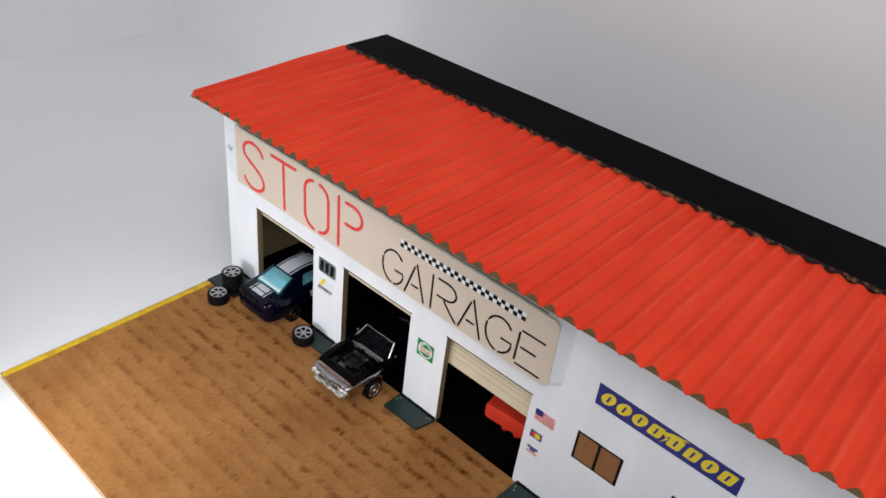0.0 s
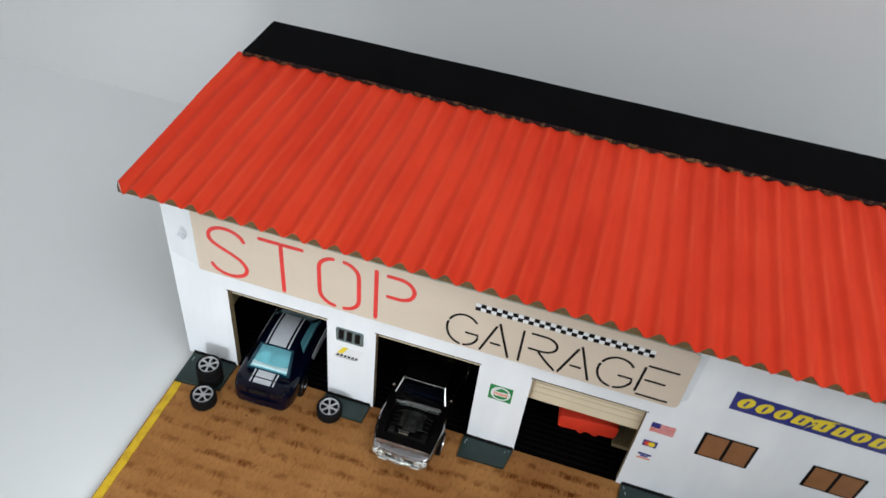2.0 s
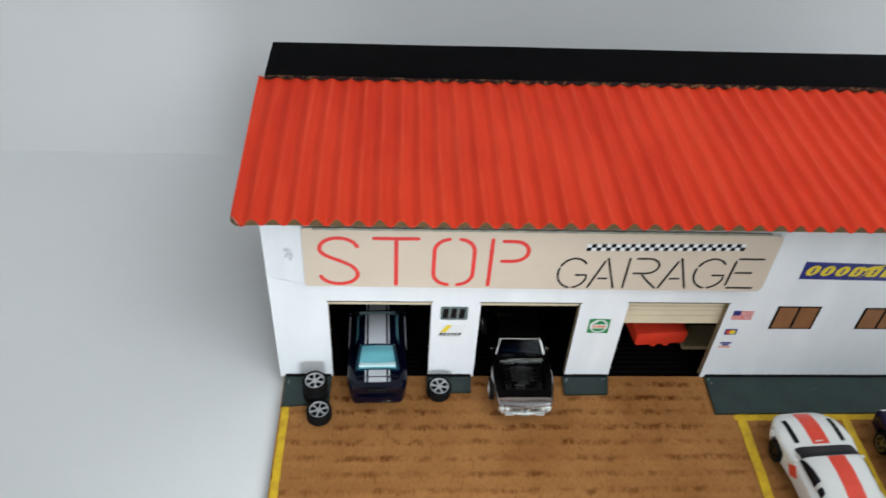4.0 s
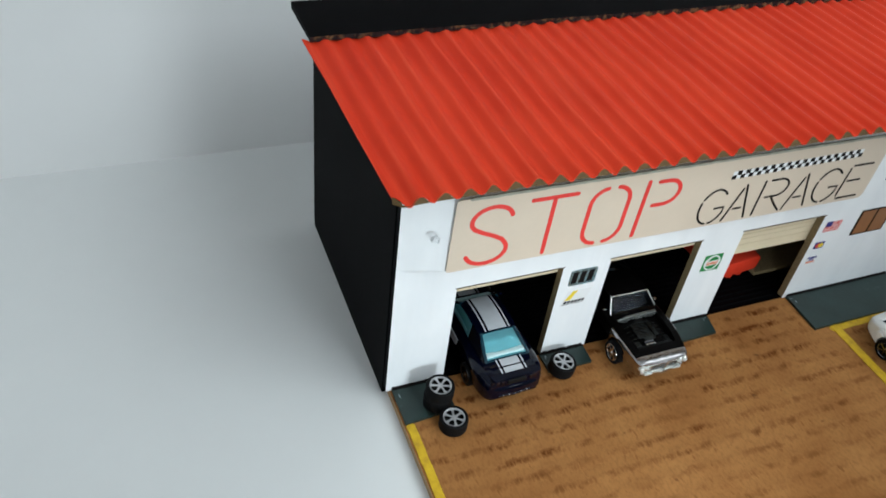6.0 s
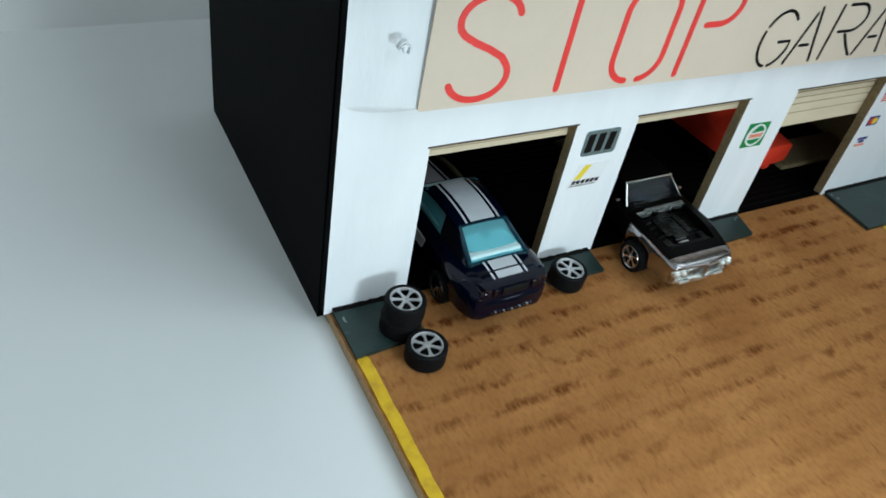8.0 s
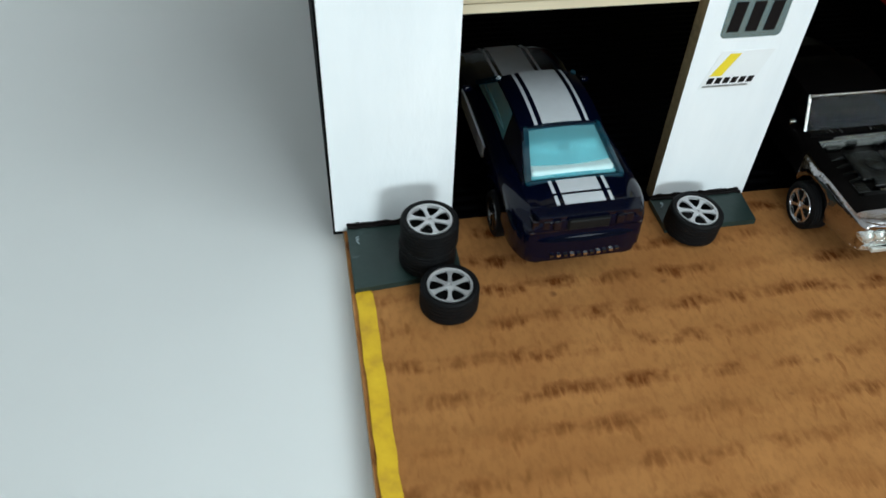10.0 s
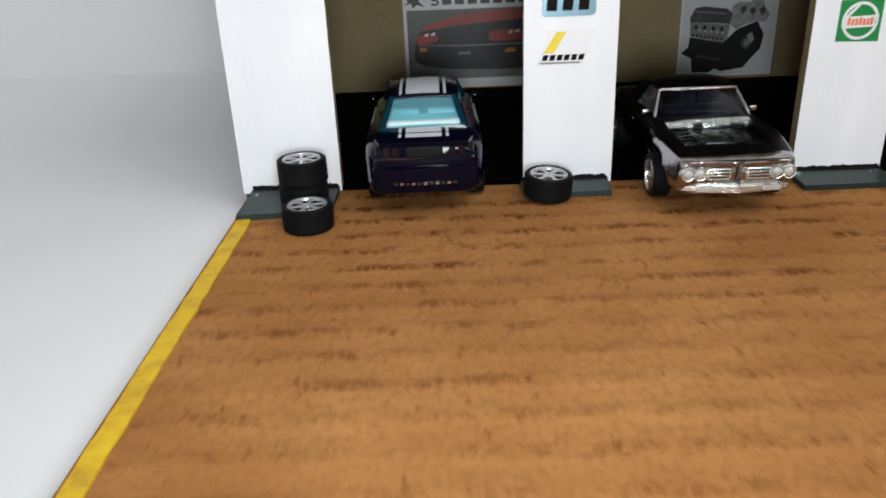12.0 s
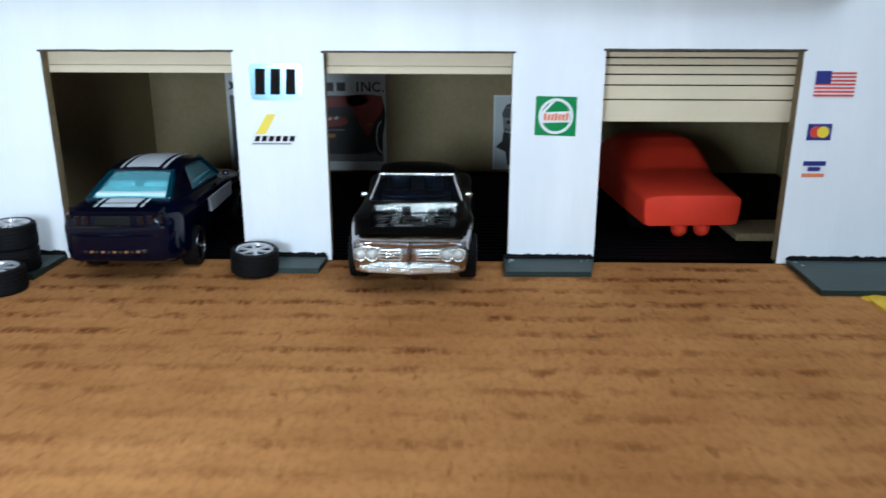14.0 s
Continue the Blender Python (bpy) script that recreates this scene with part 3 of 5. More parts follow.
# dark brushed outline over each bay
for x0, x1, z in BAYS:
    pts = [(x0 - 0.0004 + (x1 - x0 + 0.0008) * i / 12, z + 0.0001 + 0.00012 * noise.noise(Vector((x0 * 50 + i, 3, 0)))) for i in range(13)]
    part("edge_line", ribbon(bmesh.new(), pts, 0.00055, 0.0001, on_front(0, 0, 0.0)), M_EDGE_DARK, garage)

# cream shutters at the head of the bays
for i, (x0, x1, z) in enumerate(BAYS):
    if i < 2:
        shutter = thing("roller_shutter", "cream card shutter rolled up at the bay's head", "shutter", "bay shutters")
        part("slat", fresh_box(x0 - 0.0003, x1 + 0.0003, WALL + 0.0003, WALL + 0.0016, z - 0.0036, z + 0.003, bevel=0.0002), M_CREAM, shutter)
        part("bottom_rail", fresh_box(x0 - 0.0003, x1 + 0.0003, WALL + 0.0001, WALL + 0.0016, z - 0.0056, z - 0.00365, bevel=0.0002), M_CREAM, shutter)
    else:
        shutter = thing("roller_shutter", "cream slatted shutter pulled down over the bay's upper third", "shutter", "bay shutters")
        edges = [z + 0.002, z - 0.0004, z - 0.0020, z - 0.0039, z - 0.0062, z - 0.0089, z - 0.0126, z - 0.0184]
        for a, c in zip(edges, edges[1:]):
            part("slat", fresh_box(x0 - 0.0003, x1 + 0.0003, WALL + 0.0003, WALL + 0.0016, c + 0.00018, a - 0.00018, bevel=0.00015), M_CREAM, shutter)
        part("backing", fresh_box(x0 - 0.0003, x1 + 0.0003, WALL + 0.0017, WALL + 0.0022, z - 0.0181, z + 0.002), M_INK, shutter)


# ---- plinth cards along the wall ----
def plinth(outline, label):
    ob = thing("plinth_card", label, "plinth", "plinth cards")
    b = prism(bmesh.new(), outline, 0.0014, pose(0, 0, 0.0001))
    part("card", b, M_GREEN, ob)
    x0, x1 = outline[0][0], outline[1][0]
    bb = bmesh.new()
    pts = [(x0 + 0.0005 + (x1 - x0 - 0.001) * i / 14, -0.0007 + 0.0003 * noise.noise(Vector((x0 * 90 + i * 0.9, 1, 0)))) for i in range(15)]
    ribbon(bb, pts, 0.0007, 0.0005, pose(0, 0, 0.0014))
    part("glue_seam", bb, M_INK, ob, "dark glue seam")
    rng = random.Random(int(x0 * 1e5))
    for end, side in ((x0, 1), (x1, -1))[:1 + int(x0 * 1e4) % 2]:
        for k in range(2):
            x, y = end + side * (0.0012 + 0.0018 * rng.random() + 0.0006 * k), -0.0016 - 0.0030 * rng.random()
            fleck = ribbon(bmesh.new(), [(x, y), (x + 0.0006 * rng.uniform(-1, 1), y - 0.0005), (x + 0.0004 * rng.uniform(-1, 1), y - 0.0008 - 0.0008 * rng.random())], 0.00012 + 0.00012 * rng.random(), 0.0002, pose(0, 0, 0.0014))
            part("glue_fleck", fleck, M_FLECK, ob, "pale glue fleck")
    lip = bmesh.new()
    n = max(10, int((x1 - x0) / 0.00045))
    wave = [(x0 + 0.0004 + (x1 - x0 - 0.0012) * i / n, 0.0019 + 0.0004 * noise.noise(Vector((x0 * 70 + i * 0.22, 7, 0))) + 0.0006 * noise.noise(Vector((x0 * 70 + i * 0.83, 3, 0)))) for i in range(n + 1)]
    ribbon(lip, wave, 0.0010, 0.00015, on_front(0, 0, 0.0))
    part("paint_bleed", lip, M_INK, ob, "ragged black paint edge along the wall")
    return ob


plinth([(0.0054, -0.0003), (0.0288, -0.0003), (0.0284, -0.0172), (0.0054, -0.0192)], "dark green card plinth at the building's corner")
plinth([(0.0770, -0.0003), (0.1000, -0.0003), (0.0992, -0.0106), (0.0770, -0.0106)], "dark green card plinth under a pillar")
plinth([(0.1475, -0.0003), (0.1718, -0.0003), (0.1694, -0.0116), (0.1472, -0.0121)], "dark green card plinth with pale glue stains")
plinth([(0.2232, -0.0003), (0.3438, -0.0003), (0.3410, -0.0236), (0.2222, -0.0240)], "long dark green card plinth before the office")

# ---- the long sign with stencil letters ----
SIGN_FOOT = 0.0700
SIGN = pose(0, -0.0054, SIGN_FOOT, 91.3)


def on_sign(x, z):
    """Sign coordinates: the board stands proud of the wall on thick backing and leans a little out at its top."""
    return (x, z - SIGN_FOOT)


sign = thing("sign_board", "beige card sign lettered STOP GARAGE in red and black", "sign")
outline = [on_sign(*p) for p in [*arc(0.0216, 0.0716, 0.0010, 0.0010, 180, 270, 3), (0.1250, 0.0698), *arc(0.2264, 0.0722, 0.0028, 0.0028, -88, 0, 4), *arc(0.2260, 0.1010, 0.0028, 0.0028, 0, 85, 4), (0.1250, 0.1048), *arc(0.0222, 0.1038, 0.0012, 0.0012, 90, 180, 3)]]
part("board", prism(bmesh.new(), outline, 0.0005, SIGN @ Matrix.Translation((0, 0, -0.0005))), M_SIGN, sign, "beige card")
b = ribbon(bmesh.new(), [on_sign(0.0262 + 0.004 * i, 0.1053 - 0.000004 * i + 0.0004 * noise.noise(Vector((i * 0.7, 4, 0)))) for i in range(50)], 0.0011, 0.0007, SIGN)
part("glue_strip", b, M_GLUE, sign, "rough grey glue line under the eave")

# the white card swells out from the wall's edges to the sign
b = bmesh.new()
corners = ((0.0216, 0.0716, 180, 0.0172, 0.0030), (0.2278, 0.0716, 270, 0.0045, 0.0030), (0.2278, 0.1030, 0, 0.0045, 0.0076), (0.0216, 0.1030, 90, 0.0172, 0.0076))
rings = []
for k in range(13):
    v = k / 12
    out = 0.0046 * (1 - v) ** 1.25 * (1 + 0.25 * v)
    ring = []
    for cx, cz, a0, dx, dz in corners:
        for i in range(9):
            a = radians(a0 + 90 * i / 8)
            ring.append(b.verts.new((cx + math.cos(a) * (0.0008 + v * dx), -out - 0.00004, cz + math.sin(a) * (0.0008 + v * dz))))
    rings.append(ring)
for p, q in zip(rings, rings[1:]):
    for i in range(len(p)):
        j = (i + 1) % len(p)
        b.faces.new((p[i], q[i], q[j], p[j]))
b.faces.new(rings[0])
bmesh.ops.recalc_face_normals(b, faces=b.faces)
part("fascia", b, M_WHITE, garage, "white painted card swelling out behind the sign", True)

STROKES = {
    "S": [arc(0.52, 0.775, 0.46, 0.225, 12, 200, 14) + [(0.16, 0.645), (0.34, 0.575), (0.6, 0.495), (0.82, 0.41)] + arc(0.5, 0.225, 0.47, 0.225, 30, -165, 16)],
    "T": [[(0.0, 1.0), (0.5, 1.0), (1.0, 1.0)], [(0.5, 0.955), (0.5, 0.5), (0.5, 0.0)]],
    "O": [arc(0.40, 0.74, 0.40, 0.26, 96, 180, 8) + arc(0.40, 0.26, 0.40, 0.26, 180, 266, 8), arc(0.60, 0.74, 0.40, 0.26, 84, 0, 8) + arc(0.60, 0.26, 0.40, 0.26, 0, -86, 8)],
    "P": [[(0.0, 1.0), (0.0, 0.5), (0.0, 0.0)], [(0.31, 0.97), (0.55, 0.97)] + arc(0.60, 0.755, 0.40, 0.215, 90, -90, 12) + [(0.31, 0.54)]],
    "G": [arc(0.52, 0.5, 0.5, 0.5, 42, 150, 10), arc(0.52, 0.5, 0.5, 0.5, 162, 262, 9), arc(0.52, 0.5, 0.5, 0.5, 278, 335, 6) + [(0.98, 0.44), (0.62, 0.44)]],
    "A": [[(0.0, 0.0), (0.22, 0.44), (0.45, 0.9)], [(0.55, 1.0), (0.77, 0.5), (1.0, 0.0)], [(0.34, 0.32), (0.5, 0.32), (0.66, 0.32)]],
    "R": [[(0.0, 1.0), (0.0, 0.5), (0.0, 0.0)], [(0.22, 1.0), (0.5, 1.0)] + arc(0.58, 0.75, 0.36, 0.25, 90, -90, 10) + [(0.22, 0.5)], [(0.5, 0.44), (0.75, 0.2), (1.0, 0.0)]],
    "E": [[(0.06, 0.92), (0.03, 0.5), (0.0, 0.1)], [(0.14, 1.0), (0.6, 1.0), (1.0, 1.0)], [(0.18, 0.53), (0.5, 0.53), (0.75, 0.53)], [(0.08, 0.0), (0.6, 0.0), (1.0, 0.0)]],
}


def letter(char, x0, x1, z0, z1, width, mat, label):
    b = bmesh.new()
    for stroke in STROKES[char]:
        ribbon(b, [on_sign(x0 + (x1 - x0) * u, z0 + (z1 - z0) * v) for u, v in stroke], width, 0.00016, SIGN)
    part("letter", b, mat, sign, label)


for char, x0, x1 in (("S", 0.0270, 0.0446), ("T", 0.0515, 0.0702), ("O", 0.0773, 0.0947), ("P", 0.1021, 0.1182)):
    letter(char, x0, x1, 0.0723, 0.0998, 0.0018, M_LETTER, "red stencil letter " + char)
for char, x0, x1 in (("G", 0.1326, 0.1462), ("A", 0.1476, 0.1594), ("R", 0.1638, 0.1786), ("A", 0.1803, 0.1926), ("G", 0.1946, 0.2090), ("E", 0.2112, 0.2242)):
    z0 = 0.0711 + 0.008 * (x0 - 0.13)
    letter(char, x0, x1, z0, z0 + 0.0182, 0.0010, M_INK, "black stencil letter " + char)
CHECK_X, CHECK_W, COLS = 0.1432, 0.0700, 33


def check_z(x):
    return 0.0940 + 0.015 * (x - CHECK_X)


def check_square(x0, x1, k0, k1):
    return [on_sign(x, check_z(x) + 0.0040 * k) for x, k in ((x0, k0), (x1, k0), (x1, k1), (x0, k1))]


b = prism(bmesh.new(), check_square(CHECK_X, CHECK_X + CHECK_W, 0.0, 1.0), 0.0001, SIGN, 0)
for i in range(COLS):
    for k in range(2):
        if (i + k) % 2 == 0:
            prism(b, check_square(CHECK_X + CHECK_W * i / COLS, CHECK_X + CHECK_W * (i + 1) / COLS, 0.5 * k, 0.5 * k + 0.5), 0.0002, SIGN, 1)
part("checker_strip", b, [M_PRINT_WHITE, M_INK], sign, "black and white chequered strip")

# ---- small stickers on the white wall ----
FRONT = on_front(0, 0, 0.0)
LIFT = on_front(0, 0, -0.00012)
LIFT2 = on_front(0, 0, -0.00020)


def sticker(name, label, category="sticker"):
    return thing(name, label, category, "wall stickers")


def flat(name, outline, mat, parent, level=0, label=""):
    return part(name, prism(bmesh.new(), outline, 0.00012 if level == 0 else 0.00010, (FRONT, LIFT, LIFT2)[level]), mat, parent, label)


def rect(x0, x1, z0, z1, lean=0.0):
    return [(x0, z0), (x1, z0), (x1 + lean, z1), (x0 + lean, z1)]


# blue tyre-dealer banner with yellow block shapes
banner = sticker("banner_sticker", "dark blue banner with slanted yellow block shapes", "banner")
flat("sheet", [(0.2484, 0.0725), (0.3092, 0.0716), (0.3091, 0.0815), (0.2482, 0.0834)], M_PRINT_BLUE, banner)
for i in range(8):
    x = 0.2503 + i * 0.00705 + (0.0012 if i > 3 else 0)
    z0, z1 = 0.0750 - 0.00014 * i, 0.0810 - 0.00014 * i
    c, h = x + 0.0032, (z0 + z1) / 2
    lean = lambda p: (p[0] + 0.30 * (p[1] - h), p[1])
    b = prism(bmesh.new(), [lean(p) for p in (arc(c, h, 0.0030, 0.0032, 0, 345, 20) if i in (0, 1, 2, 6) else round_rect(c - 0.0027, c + 0.0027, z0, z1, 0.0009))], 0.0001, LIFT, 0)
    slit = [lean(p) for p in ((c - 0.0004, h - 0.0017), (c + 0.0005, h - 0.0017), (c + 0.0004, h + 0.0017), (c - 0.0005, h + 0.0017))]
    prism(b, slit, 0.00018, LIFT, 1)
    part("block", b, [M_PRINT_YELLOW, M_PRINT_BLUE], banner)
flat("wing", [(0.2771, 0.0737), (0.2801, 0.0775), (0.2787, 0.0781), (0.2879, 0.0819), (0.2809, 0.0811), (0.2771, 0.0793), (0.2789, 0.0773)], M_PRINT_YELLOW, banner, 2)

# number plate with dark bars
plate = sticker("number_plate", "glossy pale blue plate with three dark bars", "plate")
flat("sheet", round_rect(0.0821, 0.0953, 0.0432, 0.0523, 0.0012), M_PLATE, plate)
for i in range(3):
    x = 0.0832 + i * 0.0039
    flat("bar", rect(x, x + 0.0025, 0.0446, 0.0510, 0.0004), M_INK, plate, 1)

# lubricant sticker: yellow slanted block over grey bars
oil = sticker("lubricant_sticker", "white sticker with slanted yellow block and grey bars", "sticker")
flat("sheet", [(0.0808, 0.0314), (0.0925, 0.0314), (0.0955, 0.0402), (0.0838, 0.0402)], M_PRINT_WHITE, oil)
flat("block", [(0.0826, 0.0345), (0.0852, 0.0345), (0.0882, 0.0396), (0.0858, 0.0396)], M_PRINT_YELLOW, oil, 1)
for i in range(6):
    x = 0.0822 + i * 0.0018
    flat("bar", rect(x, x + 0.0013, 0.0326, 0.0340, 0.0004), M_INK, oil, 1)
flat("bar", rect(0.0816, 0.0918, 0.0318, 0.0322), M_PHOTO_GREY, oil, 1)

# green oil sticker
green = sticker("oil_sticker", "green square sticker with white ring and orange band", "sticker")
flat("sheet", [(0.1546, 0.0346), (0.1651, 0.0343), (0.1651, 0.0443), (0.1547, 0.0445)], M_PRINT_GREEN, green)
b = bmesh.new()
ribbon(b, arc(0.1599, 0.0394, 0.0041, 0.0042, 0, 359, 32), 0.0007, 0.0001, LIFT)
part("ring", b, M_PRINT_WHITE, green)
flat("band", [(0.1562, 0.0377), (0.1634, 0.0379), (0.1636, 0.0407), (0.1560, 0.0404)], M_PRINT_WHITE, green, 1)
flat("stroke", [(0.1562, 0.0404), (0.1570, 0.0404), (0.1598, 0.0434), (0.1590, 0.0435)], M_PRINT_WHITE, green, 1)
for i in range(7):
    x = 0.1568 + i * 0.00092
    flat("bar", rect(x, x + 0.00068, 0.0384, 0.0399 + (0.0003 if i in (0, 3, 6) else 0), 0.0001), M_PRINT_ORANGE, green, 2)

# flag and card signs
flag = sticker("flag_sticker", "small flag sticker with red stripes and blue corner", "flag")
flat("sheet", [(0.2243, 0.0446), (0.2345, 0.0446), (0.2343, 0.0511), (0.2242, 0.0511)], M_PRINT_WHITE, flag)
for i in range(7):
    z = 0.0447 + i * 0.00091
    flat("stripe", rect(0.2243, 0.2343, z, z + 0.00049), M_PRINT_RED, flag, 1)
flat("canton", rect(0.2243, 0.2281, 0.0478, 0.0510), M_PRINT_BLUE, flag, 2)
card = sticker("card_sticker", "small navy card sticker with red and yellow discs", "sticker")
flat("sheet", rect(0.2241, 0.2302, 0.0336, 0.0378), M_PRINT_BLUE, card)
flat("disc", arc(0.2262, 0.0357, 0.0015, 0.0015, 0, 337, 15), M_PRINT_RED, card, 1)
flat("disc", arc(0.2280, 0.0357, 0.0015, 0.0015, 0, 337, 15), M_PRINT_YELLOW, card, 2)
card = sticker("card_sticker", "small pale card sticker with blue band", "sticker")
flat("sheet", rect(0.2241, 0.2300, 0.0240, 0.0283), M_PRINT_WHITE, card)
flat("band", rect(0.2242, 0.2299, 0.0270, 0.0282), M_PRINT_BLUE, card, 1)
flat("band", rect(0.2255, 0.2287, 0.0256, 0.0267), M_PRINT_BLUE, card, 1)
flat("band", rect(0.2242, 0.2299, 0.0241, 0.0250), M_PRINT_ORANGE, card, 1)

# scuffs in the wall's paint
scuff = sticker("paint_scuff", "small grey embossed scuff in the white wall paint", "scuff")
b = bmesh.new()
SCUFF = on_front(0, 0, -0.0049)
ribbon(b, arc(0.0146, 0.0884, 0.0013, 0.0015, 60, 200, 8), 0.0004, 0.0012, SCUFF)
ribbon(b, [(0.0130, 0.0884), (0.0146, 0.0891), (0.0162, 0.0886), (0.0160, 0.0868)], 0.0004, 0.0012, SCUFF)
ribbon(b, [(0.0144, 0.0882), (0.0147, 0.0872), (0.0155, 0.0866)], 0.0004, 0.0012, SCUFF)
part("ridge", b, M_SCUFF, scuff)

# ---- posters on the inner wall ----


def on_inner_wall(x, z, wide, high):
    """Poses of a poster's printed layers: its own corner lies at x, z, and it is so much wider and higher than drawn."""
    return [on_front(0, 0, INNER - 0.00002 - k * 0.00012) @ pose(x, z, 0) @ Matrix.Diagonal((wide, high, 1, 1)) for k in range(8)]


INWALL = on_inner_wall(0.0418 - 0.0425 * 1.040, 0.0016 - 0.0022 * 0.918, 1.040, 0.918)


def pin(name, outline, mat, parent, level, label=""):
    return part(name, prism(bmesh.new(), outline, 0.00012, INWALL[level]), mat, parent, label)


def smooth(points, steps=5):
    """A closed rounded outline through the points."""
    out = []
    n = len(points)
    for i in range(n):
        p = [Vector(points[(i + k) % n]) for k in (-1, 0, 1, 2)]
        for j in range(steps):
            t = j / steps
            q = 0.5 * ((2 * p[1]) + (p[2] - p[0]) * t + (2 * p[0] - 5 * p[1] + 4 * p[2] - p[3]) * t * t + (3 * p[1] - p[0] - 3 * p[2] + p[3]) * t ** 3)
            out.append((q.x, q.y))
    return out


poster = thing("car_poster", "poster of a red and black sports car under a pale banner", "poster")
pin("sheet", rect(0.0425, 0.1042, 0.0022, 0.0460), M_POSTER, poster, 0)
pin("photo", rect(0.0438, 0.1028, 0.0062, 0.0352), M_PHOTO_OLIVE, poster, 1)
pin("ground_shape", [(0.0439, 0.0063), (0.1027, 0.0063), (0.1027, 0.0092), (0.0760, 0.0112), (0.0439, 0.0128)], M_PHOTO_GREY, poster, 2)
pin("car_shape", smooth([(0.0468, 0.0140), (0.0466, 0.0210), (0.0482, 0.0258), (0.0530, 0.0296), (0.0640, 0.0325), (0.0800, 0.0340), (0.1020, 0.0345), (0.1022, 0.0150), (0.0960, 0.0100), (0.0800, 0.0096), (0.0560, 0.0108)]), M_PHOTO_DARK, poster, 3)
pin("bonnet_shape", smooth([(0.0496, 0.0268), (0.0545, 0.0304), (0.0640, 0.0330), (0.0800, 0.0345), (0.0960, 0.0349), (0.0950, 0.0312), (0.0800, 0.0300), (0.0640, 0.0288)]), M_PHOTO_RED, poster, 4)
pin("door_shape", smooth([(0.0890, 0.0345), (0.1022, 0.0349), (0.1022, 0.0270), (0.0995, 0.0230), (0.0972, 0.0178), (0.0950, 0.0210), (0.0915, 0.0290)]), M_PHOTO_RED, poster, 4)
pin("wing_shape", smooth([(0.0472, 0.0216), (0.0478, 0.0246), (0.0520, 0.0256), (0.0552, 0.0240), (0.0545, 0.0222), (0.0505, 0.0212)]), M_PHOTO_RED, poster, 4)
pin("wing_shape", smooth([(0.0745, 0.0222), (0.0752, 0.0256), (0.0800, 0.0262), (0.0880, 0.0258), (0.0885, 0.0226), (0.0800, 0.0216)]), M_PHOTO_RED, poster, 4)
for x, zz in ((0.0500, 0.0247), (0.0525, 0.0250), (0.0815, 0.0248), (0.0840, 0.0252)):
    pin("lamp_shape", smooth([(x, zz), (x + 0.0008, zz + 0.0010), (x + 0.0017, zz + 0.0009), (x + 0.0014, zz - 0.0003)]), M_POSTER, poster, 5)
for x, zz, w in ((0.0482, 0.0182, 0.0026), (0.0806, 0.0168, 0.0036)):
    pin("lamp_shape", smooth([(x, zz), (x + 0.0002, zz + 0.0015), (x + w, zz + 0.0016), (x + w - 0.0003, zz + 0.0001)]), M_PHOTO_AMBER, poster, 5)
pin("plate_shape", rect(0.0625, 0.0672, 0.0164, 0.0176, 0.0002), M_PHOTO_GREY, poster, 5)
pin("bumper_shape", [(0.0476, 0.0206), (0.0640, 0.0198), (0.0880, 0.0200), (0.0880, 0.0206), (0.0640, 0.0205), (0.0478, 0.0212)], M_PHOTO_GREY, poster, 5)
pin("badge_shape", [(0.0962, 0.0224), (0.0978, 0.0232), (0.0990, 0.0230), (0.0976, 0.0224)], M_PHOTO_AMBER, poster, 5)
pin("wheel_shape", smooth([(0.1024, 0.0100), (0.1000, 0.0110), (0.0986, 0.0160), (0.0990, 0.0215), (0.1010, 0.0255), (0.1024, 0.0262)]), M_PHOTO_DARK, poster, 5)
b = bmesh.new()
ribbon(b, arc(0.1030, 0.0172, 0.0026, 0.0072, 105, 255, 14), 0.0005, 0.0001, INWALL[6])
part("rim_shape", b, M_POSTER, poster)
INK = {
    "S": [arc(0.5, 0.74, 0.40, 0.25, 30, 268, 14) + arc(0.5, 0.25, 0.44, 0.25, 88, -150, 14)],
    "I": [[(0.5, 0.0), (0.5, 0.5), (0.5, 1.0)]],
    "N": [[(0.05, 0.0), (0.05, 0.5), (0.05, 1.0)], [(0.2, 0.94), (0.5, 0.5), (0.8, 0.06)], [(0.95, 0.0), (0.95, 0.5), (0.95, 1.0)]],
    "C": [arc(0.52, 0.5, 0.48, 0.5, 48, 312, 18)],
    ".": [[(0.45, 0.02), (0.5, 0.02), (0.55, 0.02)]],
}
for char, x0, x1 in (("S", 0.0530, 0.0558), ("I", 0.0926, 0.0942), ("N", 0.0950, 0.0983), ("C", 0.0992, 0.1024), (".", 0.1028, 0.1038)):
    b = bmesh.new()
    for stroke in INK[char]:
        ribbon(b, [(x0 + (x1 - x0) * u, 0.0372 + 0.0036 * v) for u, v in stroke], 0.00075, 0.0001, INWALL[1])
    part("letter", b, M_PHOTO_DARK, poster, "dark serif letter " + char if char != "." else "")
for i in range(7):
    x = 0.0572 + i * 0.0047
    pin("bar", rect(x, x + 0.0034, 0.0371, 0.0408), M_PHOTO_DARK, poster, 1)
pin("emblem", smooth([(0.0430, 0.0374), (0.0444, 0.0386), (0.0438, 0.0412), (0.0456, 0.0405), (0.0474, 0.0416), (0.0490, 0.0412), (0.0486, 0.0388), (0.0506, 0.0366), (0.0478, 0.0374), (0.0462, 0.0362), (0.0456, 0.0380)], 3), M_PHOTO_DARK, poster, 1)

